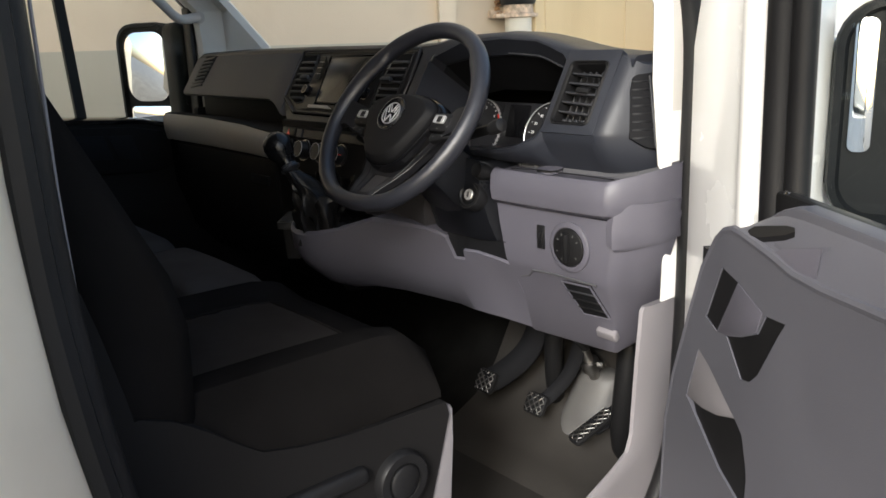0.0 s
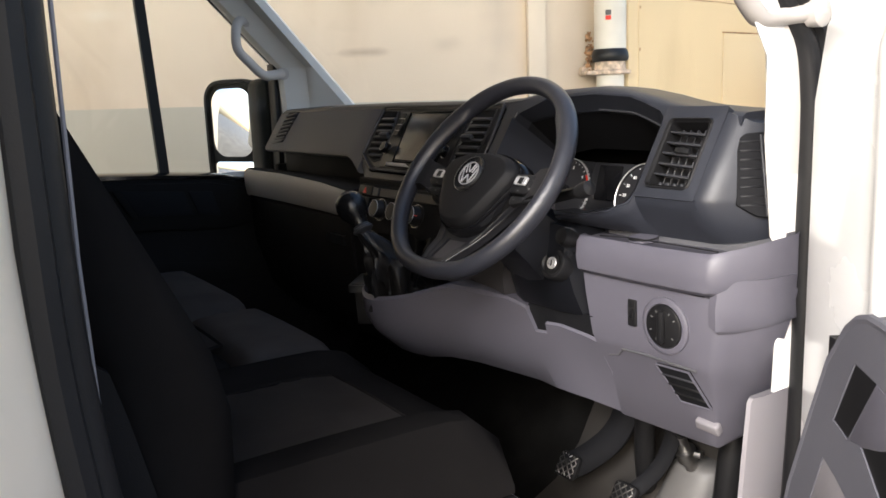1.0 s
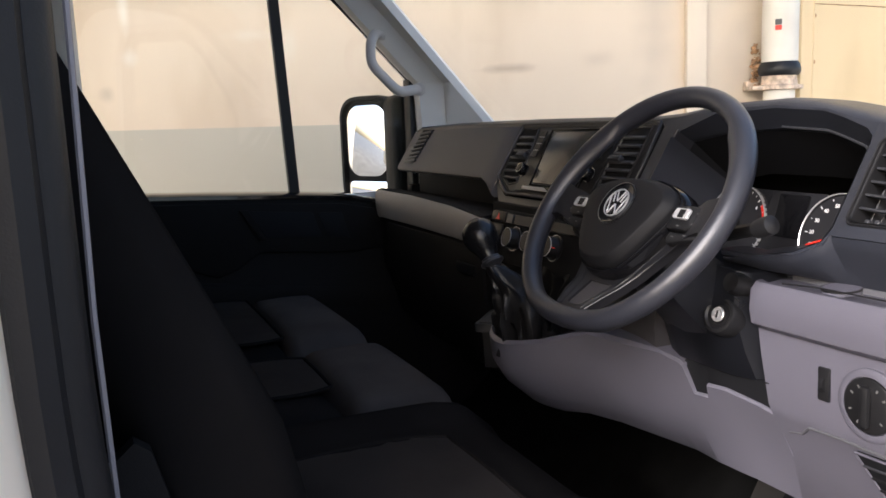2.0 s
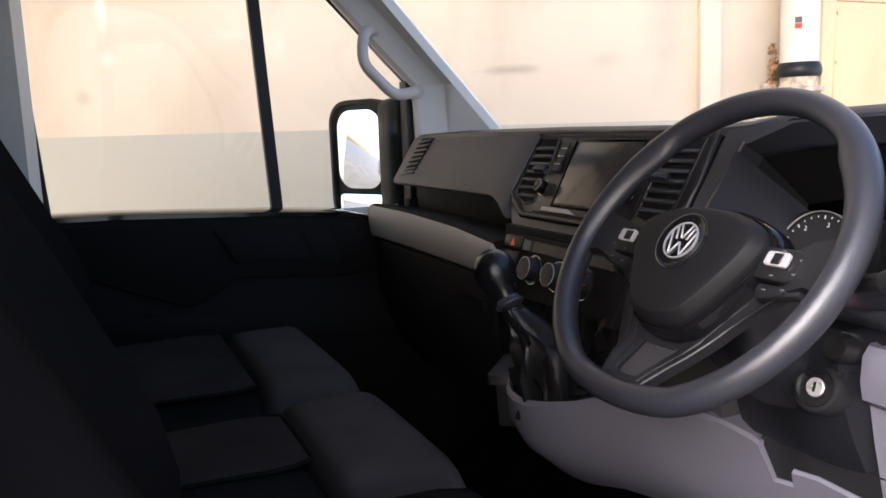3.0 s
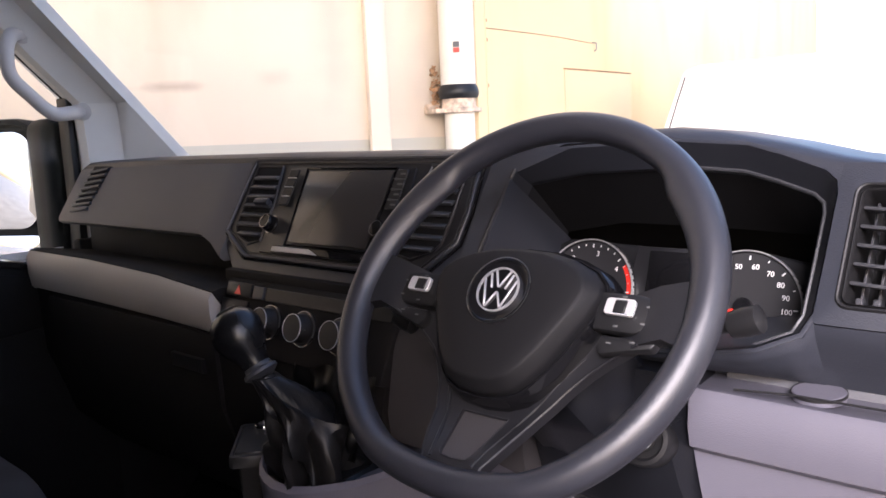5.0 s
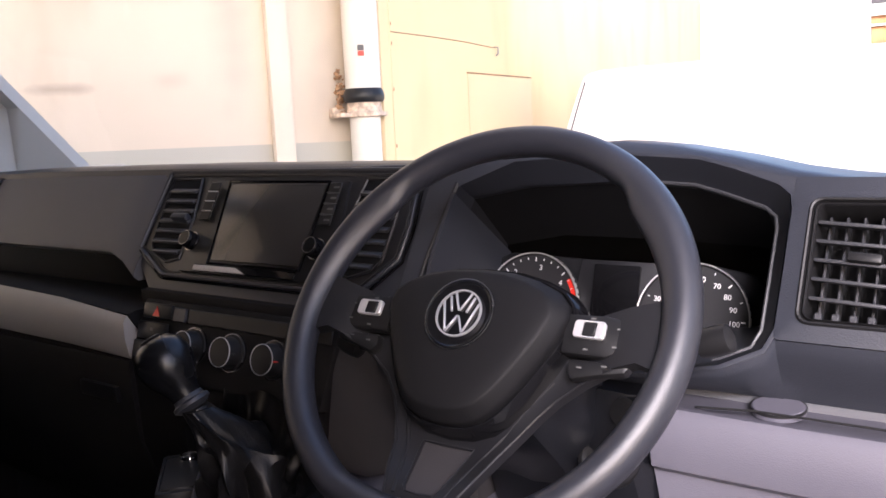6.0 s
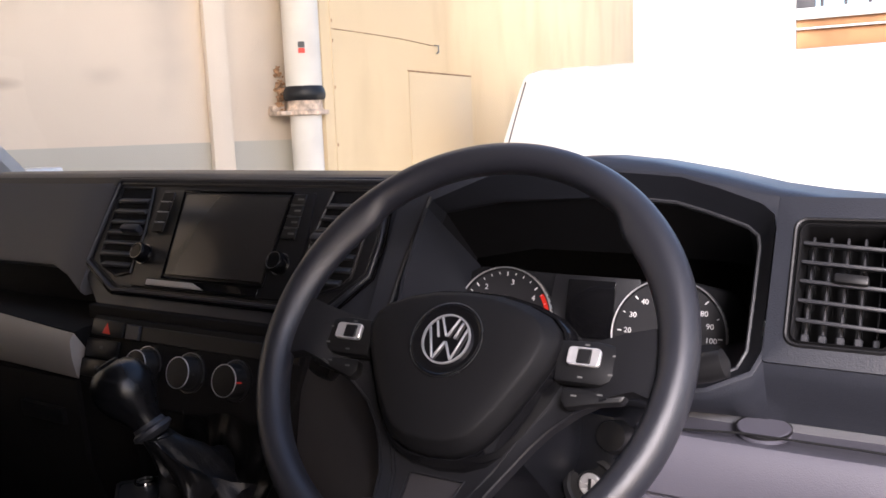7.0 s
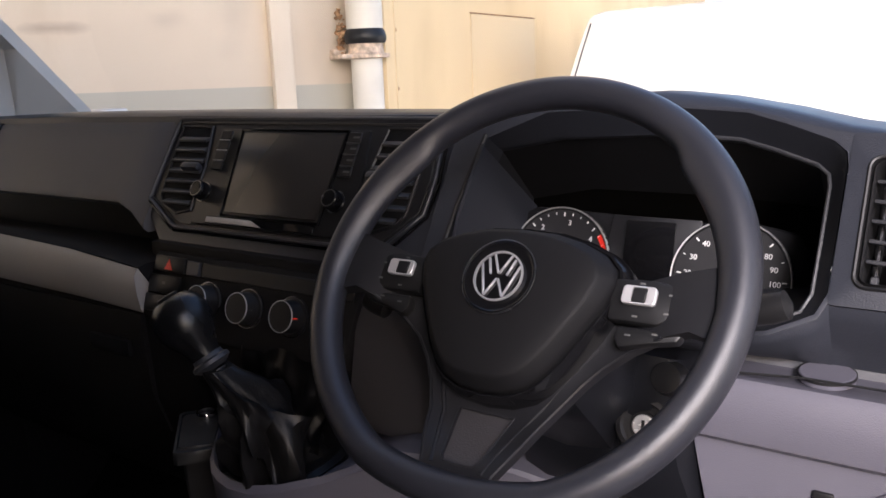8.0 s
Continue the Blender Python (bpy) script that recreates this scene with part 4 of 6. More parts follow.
part("vent_bezel", loft([[FA @ Vector((x, y, d)) for x, y in o] for o, d in ((vm, 0.0045), (rrect(0.6805, 0.7615, -0.0125, 0.1005, 0.010), 0.0065), (rrect(0.6820, 0.7600, -0.0110, 0.0990, 0.009), 0.0060), (rrect(0.6832, 0.7588, -0.0100, 0.0980, 0.0085), 0.0018), (rrect(0.6848, 0.7572, -0.0088, 0.0962, 0.0075), 0.0052), (rrect(0.6855, 0.7565, -0.0082, 0.0955, 0.006), 0.0045), (vi, 0.001), (vi, -0.05))], caps=False), SATIN, dash, "satin black vent bezel")
rv = part("outer_vent", slab(vi, 0.002, 0.0, m=FA @ move(0, 0, -0.045)), RUBBER, dash)
for i in range(5):
    y = 0.0115 + 0.0172 * i
    part("slat", rbox(-0.034, 0.034, -0.0017, 0.0017, -0.009, 0.009, 0.0013, 2, m=FA @ move(0.721, y, -0.008) @ pose(0, 0, 0, 16, 0, -3.5)), SPOKE, rv)
for i in range(5):
    x = 0.6935 + 0.0135 * i
    part("vane", rbox(x - 0.0011, x + 0.0011, -0.006, 0.093, -0.034, -0.018, 0.0005, 1, m=FA), SPOKE, rv)
    part("vane_tip", rbox(x - 0.0032, x + 0.0032, -0.0045, 0.0030, -0.020, -0.012, 0.0012, 1, m=FA), SPOKE, rv)
part("slider", rbox(-0.013, 0.013, -0.0042, 0.0042, -0.006, 0.007, 0.002, 2, m=FA @ move(0.7265, 0.0475, 0) @ pose(0, 0, 0, 0, 0, -3.5)), SATIN, rv)
# rounded end of the pad, turning forward to the door
def end_sec(t):
    """Sections of the pad's end: from the vent's side round to the pillar."""
    x, y = ((0.770, 0.0), (0.780, 0.0004), (0.789, 0.0026), (0.797, 0.0070), (0.804, 0.0135), (0.810, 0.0210), (0.8425, 0.0675), (0.846, 0.080), (0.848, 0.20))[t]
    zt = top_z(x) - 0.0026 * t
    return [(x, 0.163 + 0.59 * (zt - 1.39) + y + 0.002, zt), (x, 0.163 + 0.59 * (1.43 - 1.39) + y, 1.43), (x, 0.163 + 0.59 * (1.371 - 1.39) + y, 1.371), (x, 0.1515 + y, 1.362), (x, 0.158 + y * 0.9, 1.344), (x, 0.171 + y * 0.8, 1.320), (x - 0.004, 0.19 + y * 0.7, 1.300), (x - 0.02, 0.36, 1.31), (x - 0.03, 0.40, 1.478)]
part("pad_end", loft([end_sec(i) for i in range(9)]), PAD, dash)
EV = frame_of((0.8235, 0.2135, 1.405), (0.565, 0.825, 0), (0, 0.5, 0.861))
sv = part("door_vent", slab([(-0.026, -0.046), (-0.018, 0.030), (-0.012, 0.050), (-0.004, 0.055), (0.022, 0.057), (0.022, -0.066), (0.0, -0.062)], 0.006, 0.002, m=EV @ move(0, 0, 0.002)), WELL, dash)
for i in range(8):
    part("slat", rbox(-0.021 + 0.001 * i, 0.014, -0.0012, 0.0012, -0.004, 0.003, 0.0008, 1, m=EV @ move(0, -0.046 + 0.0128 * i, 0.001) @ pose(0, 0, 0, 35, 0, 0)), CARRIER, sv)
part("vent_edge", rbox(0.0135, 0.0165, -0.063, 0.052, -0.002, 0.005, 0.001, 2, m=EV), SPOKE, sv)
part("vent_edge", rbox(0.0185, 0.0215, -0.064, 0.050, -0.002, 0.004, 0.001, 2, m=EV), SPOKE, sv)
# sloping underside down to the tray
def chin(x, zt):
    y = 0.163 + 0.59 * (zt - 1.39)
    d = zt - 1.302
    return [(x, y, zt), (x, y + 0.0008, zt - 0.14 * d), (x, y + 0.006, zt - 0.30 * d), (x, y + 0.016, zt - 0.52 * d), (x, y + 0.028, zt - 0.78 * d), (x, 0.190, 1.300), (x, 0.195, 1.288), (x, 0.30, 1.288), (x, 0.30, zt)]


bm = loft([chin(x, zt) for x, zt in ((0.50, 1.322), (0.56, 1.3285), (0.60, 1.3355), (0.622, 1.3395), (0.640, 1.3475), (0.657, 1.3555), (0.6655, 1.369), (0.684, 1.3695), (0.72, 1.369), (0.778, 1.369))])
part("underside", bm, PAD, dash)

# ---- lower trim on the driver's side ----
bm = loft([[(x, 0.262, 1.300 + e), (x, 0.150 + k, 1.2915 + e), (x, 0.1405 + k, 1.297 + e), (x, 0.132 + k, 1.297 + e), (x, 0.124 + k, 1.288 + e), (x, 0.122 + k, 1.262 + e), (x, 0.126 + k, 1.243 + 1.1 * e), (x, 0.136 + k, 1.236 + 1.1 * e), (x, 0.262, 1.236 + 1.1 * e)] for x, k, e in ((0.560, 0.01, 0.0), (0.566, 0.0, 0.0), (0.70, 0.0, 0.0), (0.78, 0.0, 0.001), (0.818, 0.001, 0.002), (0.828, 0.006, 0.004), (0.842, 0.028, 0.008), (0.856, 0.056, 0.013), (0.864, 0.085, 0.018), (0.867, 0.130, 0.021))])
tray = part("dash_tray", bm, KNEE, dash, "smooth grey tray lip")
part("tray_mat", loft([[(x, y0, 1.2935), (x, y0 + 0.002, 1.3005 + e), (x, 0.30, 1.3015 + e), (x, 0.30, 1.2935)] for x, y0, e in ((0.575, 0.186, 0.0), (0.78, 0.186, 0.001), (0.812, 0.182, 0.004), (0.836, 0.186, 0.009), (0.850, 0.212, 0.014), (0.858, 0.250, 0.019))]), TRAYGREY, tray, "darker grey tray floor")
part("tray_seam", tube([(0.60, 0.1425, 1.2985), (0.65, 0.150, 1.3005), (0.74, 0.152, 1.3005), (0.82, 0.150, 1.3005)], 0.0012, 6), RUBBER, tray)
part("tray_end", loft([[(x, 0.137 + k, 1.262), (x, 0.131 + k, 1.222), (x - 0.001, 0.134 + k, zb + 0.006), (x - 0.002, 0.142 + k, zb), (x - 0.03, 0.20 + k, zb), (x - 0.03, 0.20 + k, 1.262)] for x, k, zb in ((0.813, 0.020, 1.196), (0.817, 0.004, 1.190), (0.829, 0.003, 1.185), (0.842, 0.016, 1.187), (0.856, 0.040, 1.191), (0.866, 0.066, 1.194), (0.871, 0.118, 1.198))]), KNEE, tray)
FL = Matrix.Translation((0.664, 0.172, 1.2985)) @ pose(0, 0, 0, 4, 0, 0)
part("cup_flap", lathe([(0.002, 0.0028), (0.0215, 0.0028), (0.0225, 0.0020), (0.0225, -0.004)], 32, FL), KNEE, tray, "flush round flap in the tray")
part("flap_seam", lathe([(0.0226, 0.0), (0.0232, 0.0), (0.0232, 0.0026), (0.0226, 0.0026)], 32, FL, hollow=True), RUBBER, tray)
secs = []
for x, k, zb in ((0.556, 0.012, 0.976), (0.562, 0.0, 0.975), (0.66, 0.0, 0.977), (0.76, 0.0, 0.980), (0.820, 0.0, 0.981), (0.832, 0.006, 0.981), (0.843, 0.022, 0.985), (0.856, 0.046, 0.99), (0.864, 0.070, 0.995), (0.868, 0.110, 1.0)):
    secs.append([(x, 0.150 + k, 1.240), (x, 0.142 + k, 1.234), (x, 0.141 + k, 1.20), (x, 0.143 + k, 1.135), (x, 0.150 + k, 1.118), (x, 0.185 + k * 0.8, 1.06), (x, 0.208 + k * 0.7, zb + 0.006), (x, 0.216 + k * 0.7, zb), (x, 0.30, zb + 0.01), (x, 0.36, 1.10), (x, 0.36, 1.24)])
secs = [[(x - (0.34 * max(0.0, 1.185 - z) * (x - 0.76) / 0.09 if x > 0.765 else -min(0.022, 0.2 * max(0.0, 1.235 - z)) if x < 0.57 else 0.0), y, z) for x, y, z in s] for s in secs]
lower = part("switch_panel", loft(secs), KNEE, dash, "smooth mid-grey switch panel")
SW = frame_of((0.737, 0.141, 1.180), (1, 0, 0), (0, -0.015, 1))
sw = part("light_switch", lathe([(0.043, -0.004), (0.043, 0.003), (0.040, 0.005), (0.034, 0.005), (0.033, 0.001), (0.002, 0.001)], 36, SW), KNEE, dash)
part("switch_face", lathe([(0.0325, 0.0), (0.0325, 0.006), (0.031, 0.007), (0.002, 0.0072)], 36, SW), SATIN, sw, "black rotary light switch")
part("switch_grip", rbox(-0.006, 0.006, -0.025, 0.025, 0.006, 0.016, 0.004, 2, m=SW), SATIN, sw)
for a in (30, 60, 120, 150, 200, 240, 320):
    part("switch_mark", rbox(0.022, 0.026, -0.0012, 0.0012, 0.0073, 0.0076, 0.0, m=SW @ pose(0, 0, 0, 0, 0, a)), DIMPRINT, sw)
DM = frame_of((0.672, 0.1405, 1.187), (1, 0, 0), (0, -0.015, 1))
dm = part("dimmer_wheel", rbox(-0.0085, 0.0085, -0.021, 0.021, -0.002, 0.003, 0.002, 2, m=DM), SATIN, dash)
part("thumb_wheel", lathe([(0.004, -0.003), (0.011, -0.003), (0.011, 0.003), (0.004, 0.003)], 20, DM @ move(0, 0, -0.003) @ pose(0, 0, 0, 0, 90, 0)), RUBBER, dm)
LV = frame_of((0.742, 0.170, 1.085), (1, 0, 0), (0, -0.52, 0.85))
KV = [(-0.030, 0.036), (0.034, 0.040), (0.046, -0.034), (-0.014, -0.039)]
lv = part("knee_vent", slab(KV, 0.004, 0.001, m=LV @ move(0, 0, 0.0035)), WELL, dash)
for i in range(3):
    y = -0.020 + 0.019 * i
    k = 0.22 * (0.036 - y)
    # top slat in a paler plastic: the light it catches is put into colour
    part("slat", rbox(-0.030 + k, 0.033 + 0.17 * (0.036 - y), -0.0013, 0.0013, -0.001, 0.002, 0.0005, 1, m=LV @ move(0, y, 0.0040) @ pose(0, 0, 0, 0, 0, 3)), SPOKE if i == 2 else SATIN, lv)
part("vent_edge", tube([LV @ Vector((x, y, 0.004)) for x, y in KV], 0.0020, 6, closed=True), KNEE, lv)
part("bonnet_latch", slab([(0.006, -0.079), (0.012, -0.058), (0.052, -0.060), (0.050, -0.081)], 0.014, 0.004, 3, m=LV @ move(0, 0, 0.0165)), KICK, dash, "pale grey release lever")
part("panel_crease", tube([(0.60, 0.163, 1.098), (0.625, 0.1585, 1.105), (0.645, 0.1475, 1.121), (0.69, 0.1455, 1.124), (0.79, 0.1455, 1.122)], 0.002, 6), TRAYGREY, lower)
part("panel_seam", tube([(0.566, 0.1405, 1.2365), (0.70, 0.1405, 1.2365), (0.806, 0.1405, 1.2365)], 0.0016, 6), RUBBER, lower)

# grey knee panel that flows from a cup round the gear lever to the column
secs = []
for x, yt, zt, yb, zb in ((0.043, 0.034, 1.172, 0.085, 1.06), (0.047, 0.026, 1.170, 0.075, 1.055), (0.058, 0.010, 1.161, 0.066, 1.040), (0.070, -0.006, 1.154, 0.060, 1.028), (0.084, -0.017, 1.148, 0.055, 1.018), (0.10, -0.023, 1.1445, 0.052, 1.012), (0.12, -0.026, 1.142, 0.05, 1.008), (0.15, -0.025, 1.143, 0.052, 1.008), (0.18, -0.013, 1.147, 0.060, 1.008), (0.22, 0.012, 1.156, 0.085, 1.012), (0.28, 0.06, 1.178, 0.125, 1.005), (0.35, 0.090, 1.172, 0.165, 0.992)):
    sink = 0.022 if 0.05 < x < 0.19 else 0.0
    secs.append([(x, yt + 0.016, zt + 0.003 - sink), (x, yt + 0.006, zt + 0.001), (x, yt, zt - 0.006), (x, yt + 0.004, zt - 0.045), (x, (yt + yb) / 2 - 0.012, (zt + zb) / 2 - 0.015), (x, yb, zb + 0.008), (x, yb + 0.02, zb), (x, 0.30, zb + 0.02), (x, 0.30, zt + 0.004 - sink)])
# past the column cover it lies flush with the switch panel, with a notch in its upper edge


def knee_y(x, z):
    f = min(1.0, (x - 0.39) / 0.12)
    flush = float(np.interp(z, (0.975, 0.981, 1.06, 1.118, 1.135), (0.217, 0.2085, 0.1855, 0.1505, 0.1435)))
    return (1 - f) * (0.112 + 0.62 * max(0.0, 1.118 - z)) + f * flush


for x, zt, zb in ((0.39, 1.166, 0.983), (0.425, 1.158, 0.977), (0.433, 1.154, 0.976), (0.446, 1.112, 0.976), (0.468, 1.112, 0.975), (0.472, 1.132, 0.975), (0.50, 1.132, 0.975), (0.560, 1.126, 0.975), (0.584, 1.122, 0.975)):
    secs.append([(x, 0.195, zt), (x, knee_y(x, zt) + 0.004, zt), (x, knee_y(x, zt - 0.004), zt - 0.004), (x, knee_y(x, 1.10), 1.10), (x, knee_y(x, 1.05), 1.05), (x, knee_y(x, zb + 0.008), zb + 0.008), (x, knee_y(x, zb) + 0.012, zb), (x, 0.30, zb + 0.02), (x, 0.30, zt)])
part("knee_panel", loft(secs), KNEE, dash, "smooth mid-grey knee panel")
part("knee_upper", loft([[(x, y, 1.17), (x, y - 0.004, 1.20), (x, 0.118, 1.235), (x, 0.20, 1.235), (x, 0.20, 1.15)] for x, y in ((-0.10, 0.115), (0.05, 0.108), (0.173, 0.111))]), PAD_LOW, dash)
part("knee_side", loft([[(x, y, 1.165), (x, y - 0.004, 1.20), (x, y + 0.003, 1.235), (x, y + 0.014, 1.285), (x, y + 0.030, 1.325), (x, 0.24, 1.325), (x, 0.24, 1.15)] for x, y in ((0.174, 0.122), (0.181, 0.113), (0.30, 0.112), (0.384, 0.116))]), TRIMDARK, dash, "dark grey panel beside the steering column")

# ---- steering column ----
col = thing("steering_column", (0.46, 0.18, 1.10), "black plastic steering column shroud with ignition lock", "column")
CA = Vector((0.0, math.cos(radians(37.1)), -math.sin(radians(37.1))))
base = Vector((0.45, 0.0, 1.40))
UP = Vector((0, math.sin(radians(37.1)), math.cos(radians(37.1))))
def shroud(d, w, top, bot):
    c = base + CA * d
    return [c + Vector((x * w, 0, 0)) + UP * y for x, y in ((-1, 0.1 * top), (-0.75, 0.8 * top), (-0.3, top), (0.3, top), (0.75, 0.8 * top), (1, 0.1 * top), (0.95, -0.5 * bot), (0.6, -0.95 * bot), (0.0, -bot), (-0.6, -0.95 * bot), (-0.95, -0.5 * bot))]
part("shroud", loft([shroud(0.07, 0.055, 0.018, 0.055), shroud(0.085, 0.068, 0.024, 0.065), shroud(0.15, 0.074, 0.030, 0.075), shroud(0.24, 0.078, 0.035, 0.09)]), COLUMN, col)
bm = loft([[(x, 0.106 + k, 1.300 + e), (x, 0.103 + k, 1.275), (x, 0.106 + k, 1.25), (x, 0.117 + k, 1.20), (x, 0.129 + k, 1.165), (x, 0.132 + k, 1.160), (x, 0.25, 1.160), (x, 0.25, 1.300 + e)] for x, k, e in ((0.380, 0.035, 0.0), (0.392, 0.010, 0.01), (0.42, 0.0, 0.015), (0.52, 0.0, 0.015), (0.548, 0.010, 0.01), (0.558, 0.028, 0.005), (0.561, 0.045, 0.0))])
for v in bm.verts:
    v.co.x += min(0.022, 0.2 * max(0.0, 1.235 - v.co.z)) if v.co.x > 0.54 else 0.0
part("lower_cover", bm, COLUMN, col)
# nearly flush black filler that paints the shaded slot below the cover
part("slot_shade", loft([[(x, knee_y(x, zt) + 0.0075, zt - 0.004), (x, 0.1375 + 0.05 * max(0.0, x - 0.5), 1.163), (x, 0.24, 1.163), (x, 0.24, zt - 0.004)] for x, zt in ((0.430, 1.158), (0.434, 1.152), (0.446, 1.112), (0.468, 1.112), (0.472, 1.132), (0.50, 1.132), (0.56, 1.126), (0.583, 1.122))]), WELL, col)

IG = frame_of((0.530, 0.107, 1.248), (0.99, 0.12, 0), (0, 0.35, 0.94))
ig = part("ignition_lock", lathe([(0.027, -0.02), (0.0265, 0.002), (0.0245, 0.0055), (0.0205, 0.0062), (0.0180, 0.0035), (0.0125, 0.0030), (0.0118, 0.0050), (0.002, 0.0048)], 32, IG), SATIN, col)
part("lock_barrel", lathe([(0.0100, 0.0), (0.0100, 0.0062), (0.0088, 0.0072), (0.001, 0.0072)], 24, IG), SILVER, ig, "bright key barrel")
part("key_slot", rbox(-0.0014, 0.0014, -0.005, 0.005, 0.0066, 0.0078, 0.0, m=IG), RUBBER, ig)
part("stalk_knob", lathe([(0.006, -0.02), (0.014, -0.018), (0.016, 0.0), (0.013, 0.012), (0.003, 0.014)], 18, frame_of((0.548, 0.118, 1.292), (1, 0, 0), (0, 0.35, 0.94))), SATIN, col)
def stalk(side, pts, tip):
    s = part("stalk", tube(smooth_path(pts, 4), [0.006] * 4 + [0.0075] * (len(smooth_path(pts, 4)) - 4), 10, flat=1.3), SATIN, col)
    part("stalk_cap", lathe([(0.004, -0.014), (0.011, -0.012), (0.0125, 0.0), (0.0115, 0.012), (0.004, 0.015)], 16, Matrix.Translation(tip) @ pose(0, 0, 0, 0, 70 * side, 0)), SATIN, s)
stalk(1, ((0.50, 0.085, 1.345), (0.55, 0.080, 1.358), (0.61, 0.075, 1.373), (0.630, 0.074, 1.378)), (0.639, 0.073, 1.380))
stalk(-1, ((0.40, 0.085, 1.345), (0.35, 0.070, 1.345), (0.31, 0.062, 1.343), (0.285, 0.060, 1.341)), (0.275, 0.058, 1.340))

# ---- steering wheel ----
WH = frame_of(base + UP * 0.0054 + CA * 0.0165, (math.cos(radians(1.6)), math.sin(radians(1.6)), 0), UP)
wheel = thing("steering_wheel", base + CA * 0.05, "dark grey three-spoke steering wheel with grained rim", "steering wheel")


def rim_point(a, r):
    y = r * math.sin(a)
    return (r * math.cos(a), y + (0.006 * ((-y / r - 0.9) / 0.1) if y < -0.9 * r else 0.0))


secs = []
N = 160
for i in range(N):
    a = 2 * math.pi * i / N
    # thumb grips: a step inwards at ten and two that fades towards the spokes
    d = math.degrees(a)
    d = d if d <= 90 else 180 - d
    up = min(1.0, max(0.0, (50.0 - d) / 10.0))
    grip = up * up * (3 - 2 * up) * min(1.0, max(0.0, (d + 6.0) / 40.0))
    ring = []
    for k in range(18):
        b = 2 * math.pi * k / 18
        c = math.cos(b)
        x, y = rim_point(a, 0.1794 + (0.0140 + (0.0078 * grip * c * c if c < 0 else 0.0)) * c)
        ring.append(WH @ Vector((x, y, (0.0158 - 0.0012 * grip * max(0.0, -c)) * math.sin(b))))
    secs.append(ring)
rim = part("rim", loft(secs, ring=True), LEATHER, wheel, "", 100)


def hub_outline(k):
    pts = [(0.0, 0.0455), (0.030, 0.0440), (0.056, 0.0380), (0.076, 0.0295), (0.086, 0.0195), (0.0893, 0.0075), (0.083, -0.0135), (0.071, -0.0375), (0.0585, -0.060), (0.047, -0.0765), (0.037, -0.0865), (0.021, -0.0935), (0.0, -0.0955)]
    pts += [(-x, y) for x, y in pts[-2:0:-1]]
    return [(x * k, (y + 0.025) * k - 0.025) for x, y in pts]


def ring3(outline, z):
    return [WH @ Vector((x, y, z)) for x, y in outline]


cover = part("airbag_cover", loft([ring3(hub_outline(s), z) for s, z in ((0.97, -0.045), (0.985, -0.028), (0.992, -0.012), (0.988, -0.0035), (0.980, 0.0005), (0.968, 0.0025), (0.885, 0.0108), (0.868, 0.0121), (0.84, 0.0129), (0.7, 0.0148), (0.4, 0.0157), (0.1, 0.0158))]), HUB, wheel)
part("gloss_frame", loft([ring3(hub_outline(s), z) for s, z in ((1.01, -0.045), (1.065, -0.040), (1.085, -0.030), (1.084, -0.020), (1.060, -0.0095), (1.028, -0.0050), (1.004, -0.0050), (0.995, -0.010))], caps=False), GLOSSBLACK, wheel, "gloss black frame round the airbag cover")
BD = WH @ move(-0.0015, -0.0054, 0.0158)
bd = part("badge", lathe([(0.032, -0.003), (0.032, 0.0015), (0.030, 0.0022), (0.028, 0.001), (0.002, 0.0008)], 40, BD), GLOSSBLACK, wheel, "round gloss black badge field")
part("badge_rim", lathe([(0.0314, 0.001), (0.0322, 0.001), (0.0322, 0.0022), (0.0314, 0.0024)], 48, BD, hollow=True), RINGMETAL, bd)
part("badge_ring", lathe([(0.0200, 0.001), (0.0215, 0.001), (0.0215, 0.003), (0.0200, 0.003)], 44, BD, hollow=True), BADGE, bd)
for x0, y0, x1, y1 in ((-0.0080, 0.0182, -0.0004, 0.0022), (0.0080, 0.0182, 0.0004, 0.0022), (-0.0172, 0.0098, -0.0082, -0.0172), (0.0172, 0.0098, 0.0082, -0.0172), (-0.0082, -0.0172, -0.0004, -0.0022), (0.0082, -0.0172, 0.0004, -0.0022), (-0.0120, 0.0150, -0.0072, 0.0010), (0.0120, 0.0150, 0.0072, 0.0010)):
    L = math.hypot(x1 - x0, y1 - y0)
    part("badge_bar", rbox(-L / 2, L / 2, -0.0009, 0.0009, 0.001, 0.003, 0.0004, 1, m=BD @ move((x0 + x1) / 2, (y0 + y1) / 2) @ pose(0, 0, 0, 0, 0, math.degrees(math.atan2(y1 - y0, x1 - x0)))), BADGE, bd)


def spoke_depth(x, y):
    """The spokes lie well behind the airbag cover and come forward to the rim."""
    f = min(1.0, max(0.0, (math.hypot(x, y + 0.015) - 0.085) / 0.065))
    return -0.026 + 0.027 * f * f * (3 - 2 * f)


half = [(0.0, 0.02), (0.07, 0.020), (0.10, 0.016), (0.138, 0.021), (0.168, 0.029), (0.174, 0.0), (0.171, -0.030), (0.150, -0.024), (0.130, -0.029), (0.104, -0.039), (0.084, -0.054), (0.071, -0.070), (0.0605, -0.087), (0.048, -0.111), (0.040, -0.134), (0.031, -0.155), (0.029, -0.163), (0.033, -0.172), (0.0, -0.174)]
outline = half + [(-x, y) for x, y in half[-2:0:-1]]
window = [(0.0, -0.106), (0.025, -0.106), (0.0205, -0.129), (0.0165, -0.148), (0.013, -0.152), (0.0, -0.153), (-0.013, -0.152), (-0.0165, -0.148), (-0.0205, -0.129), (-0.025, -0.106)]
bm = holed(outline, [window], 0.014)
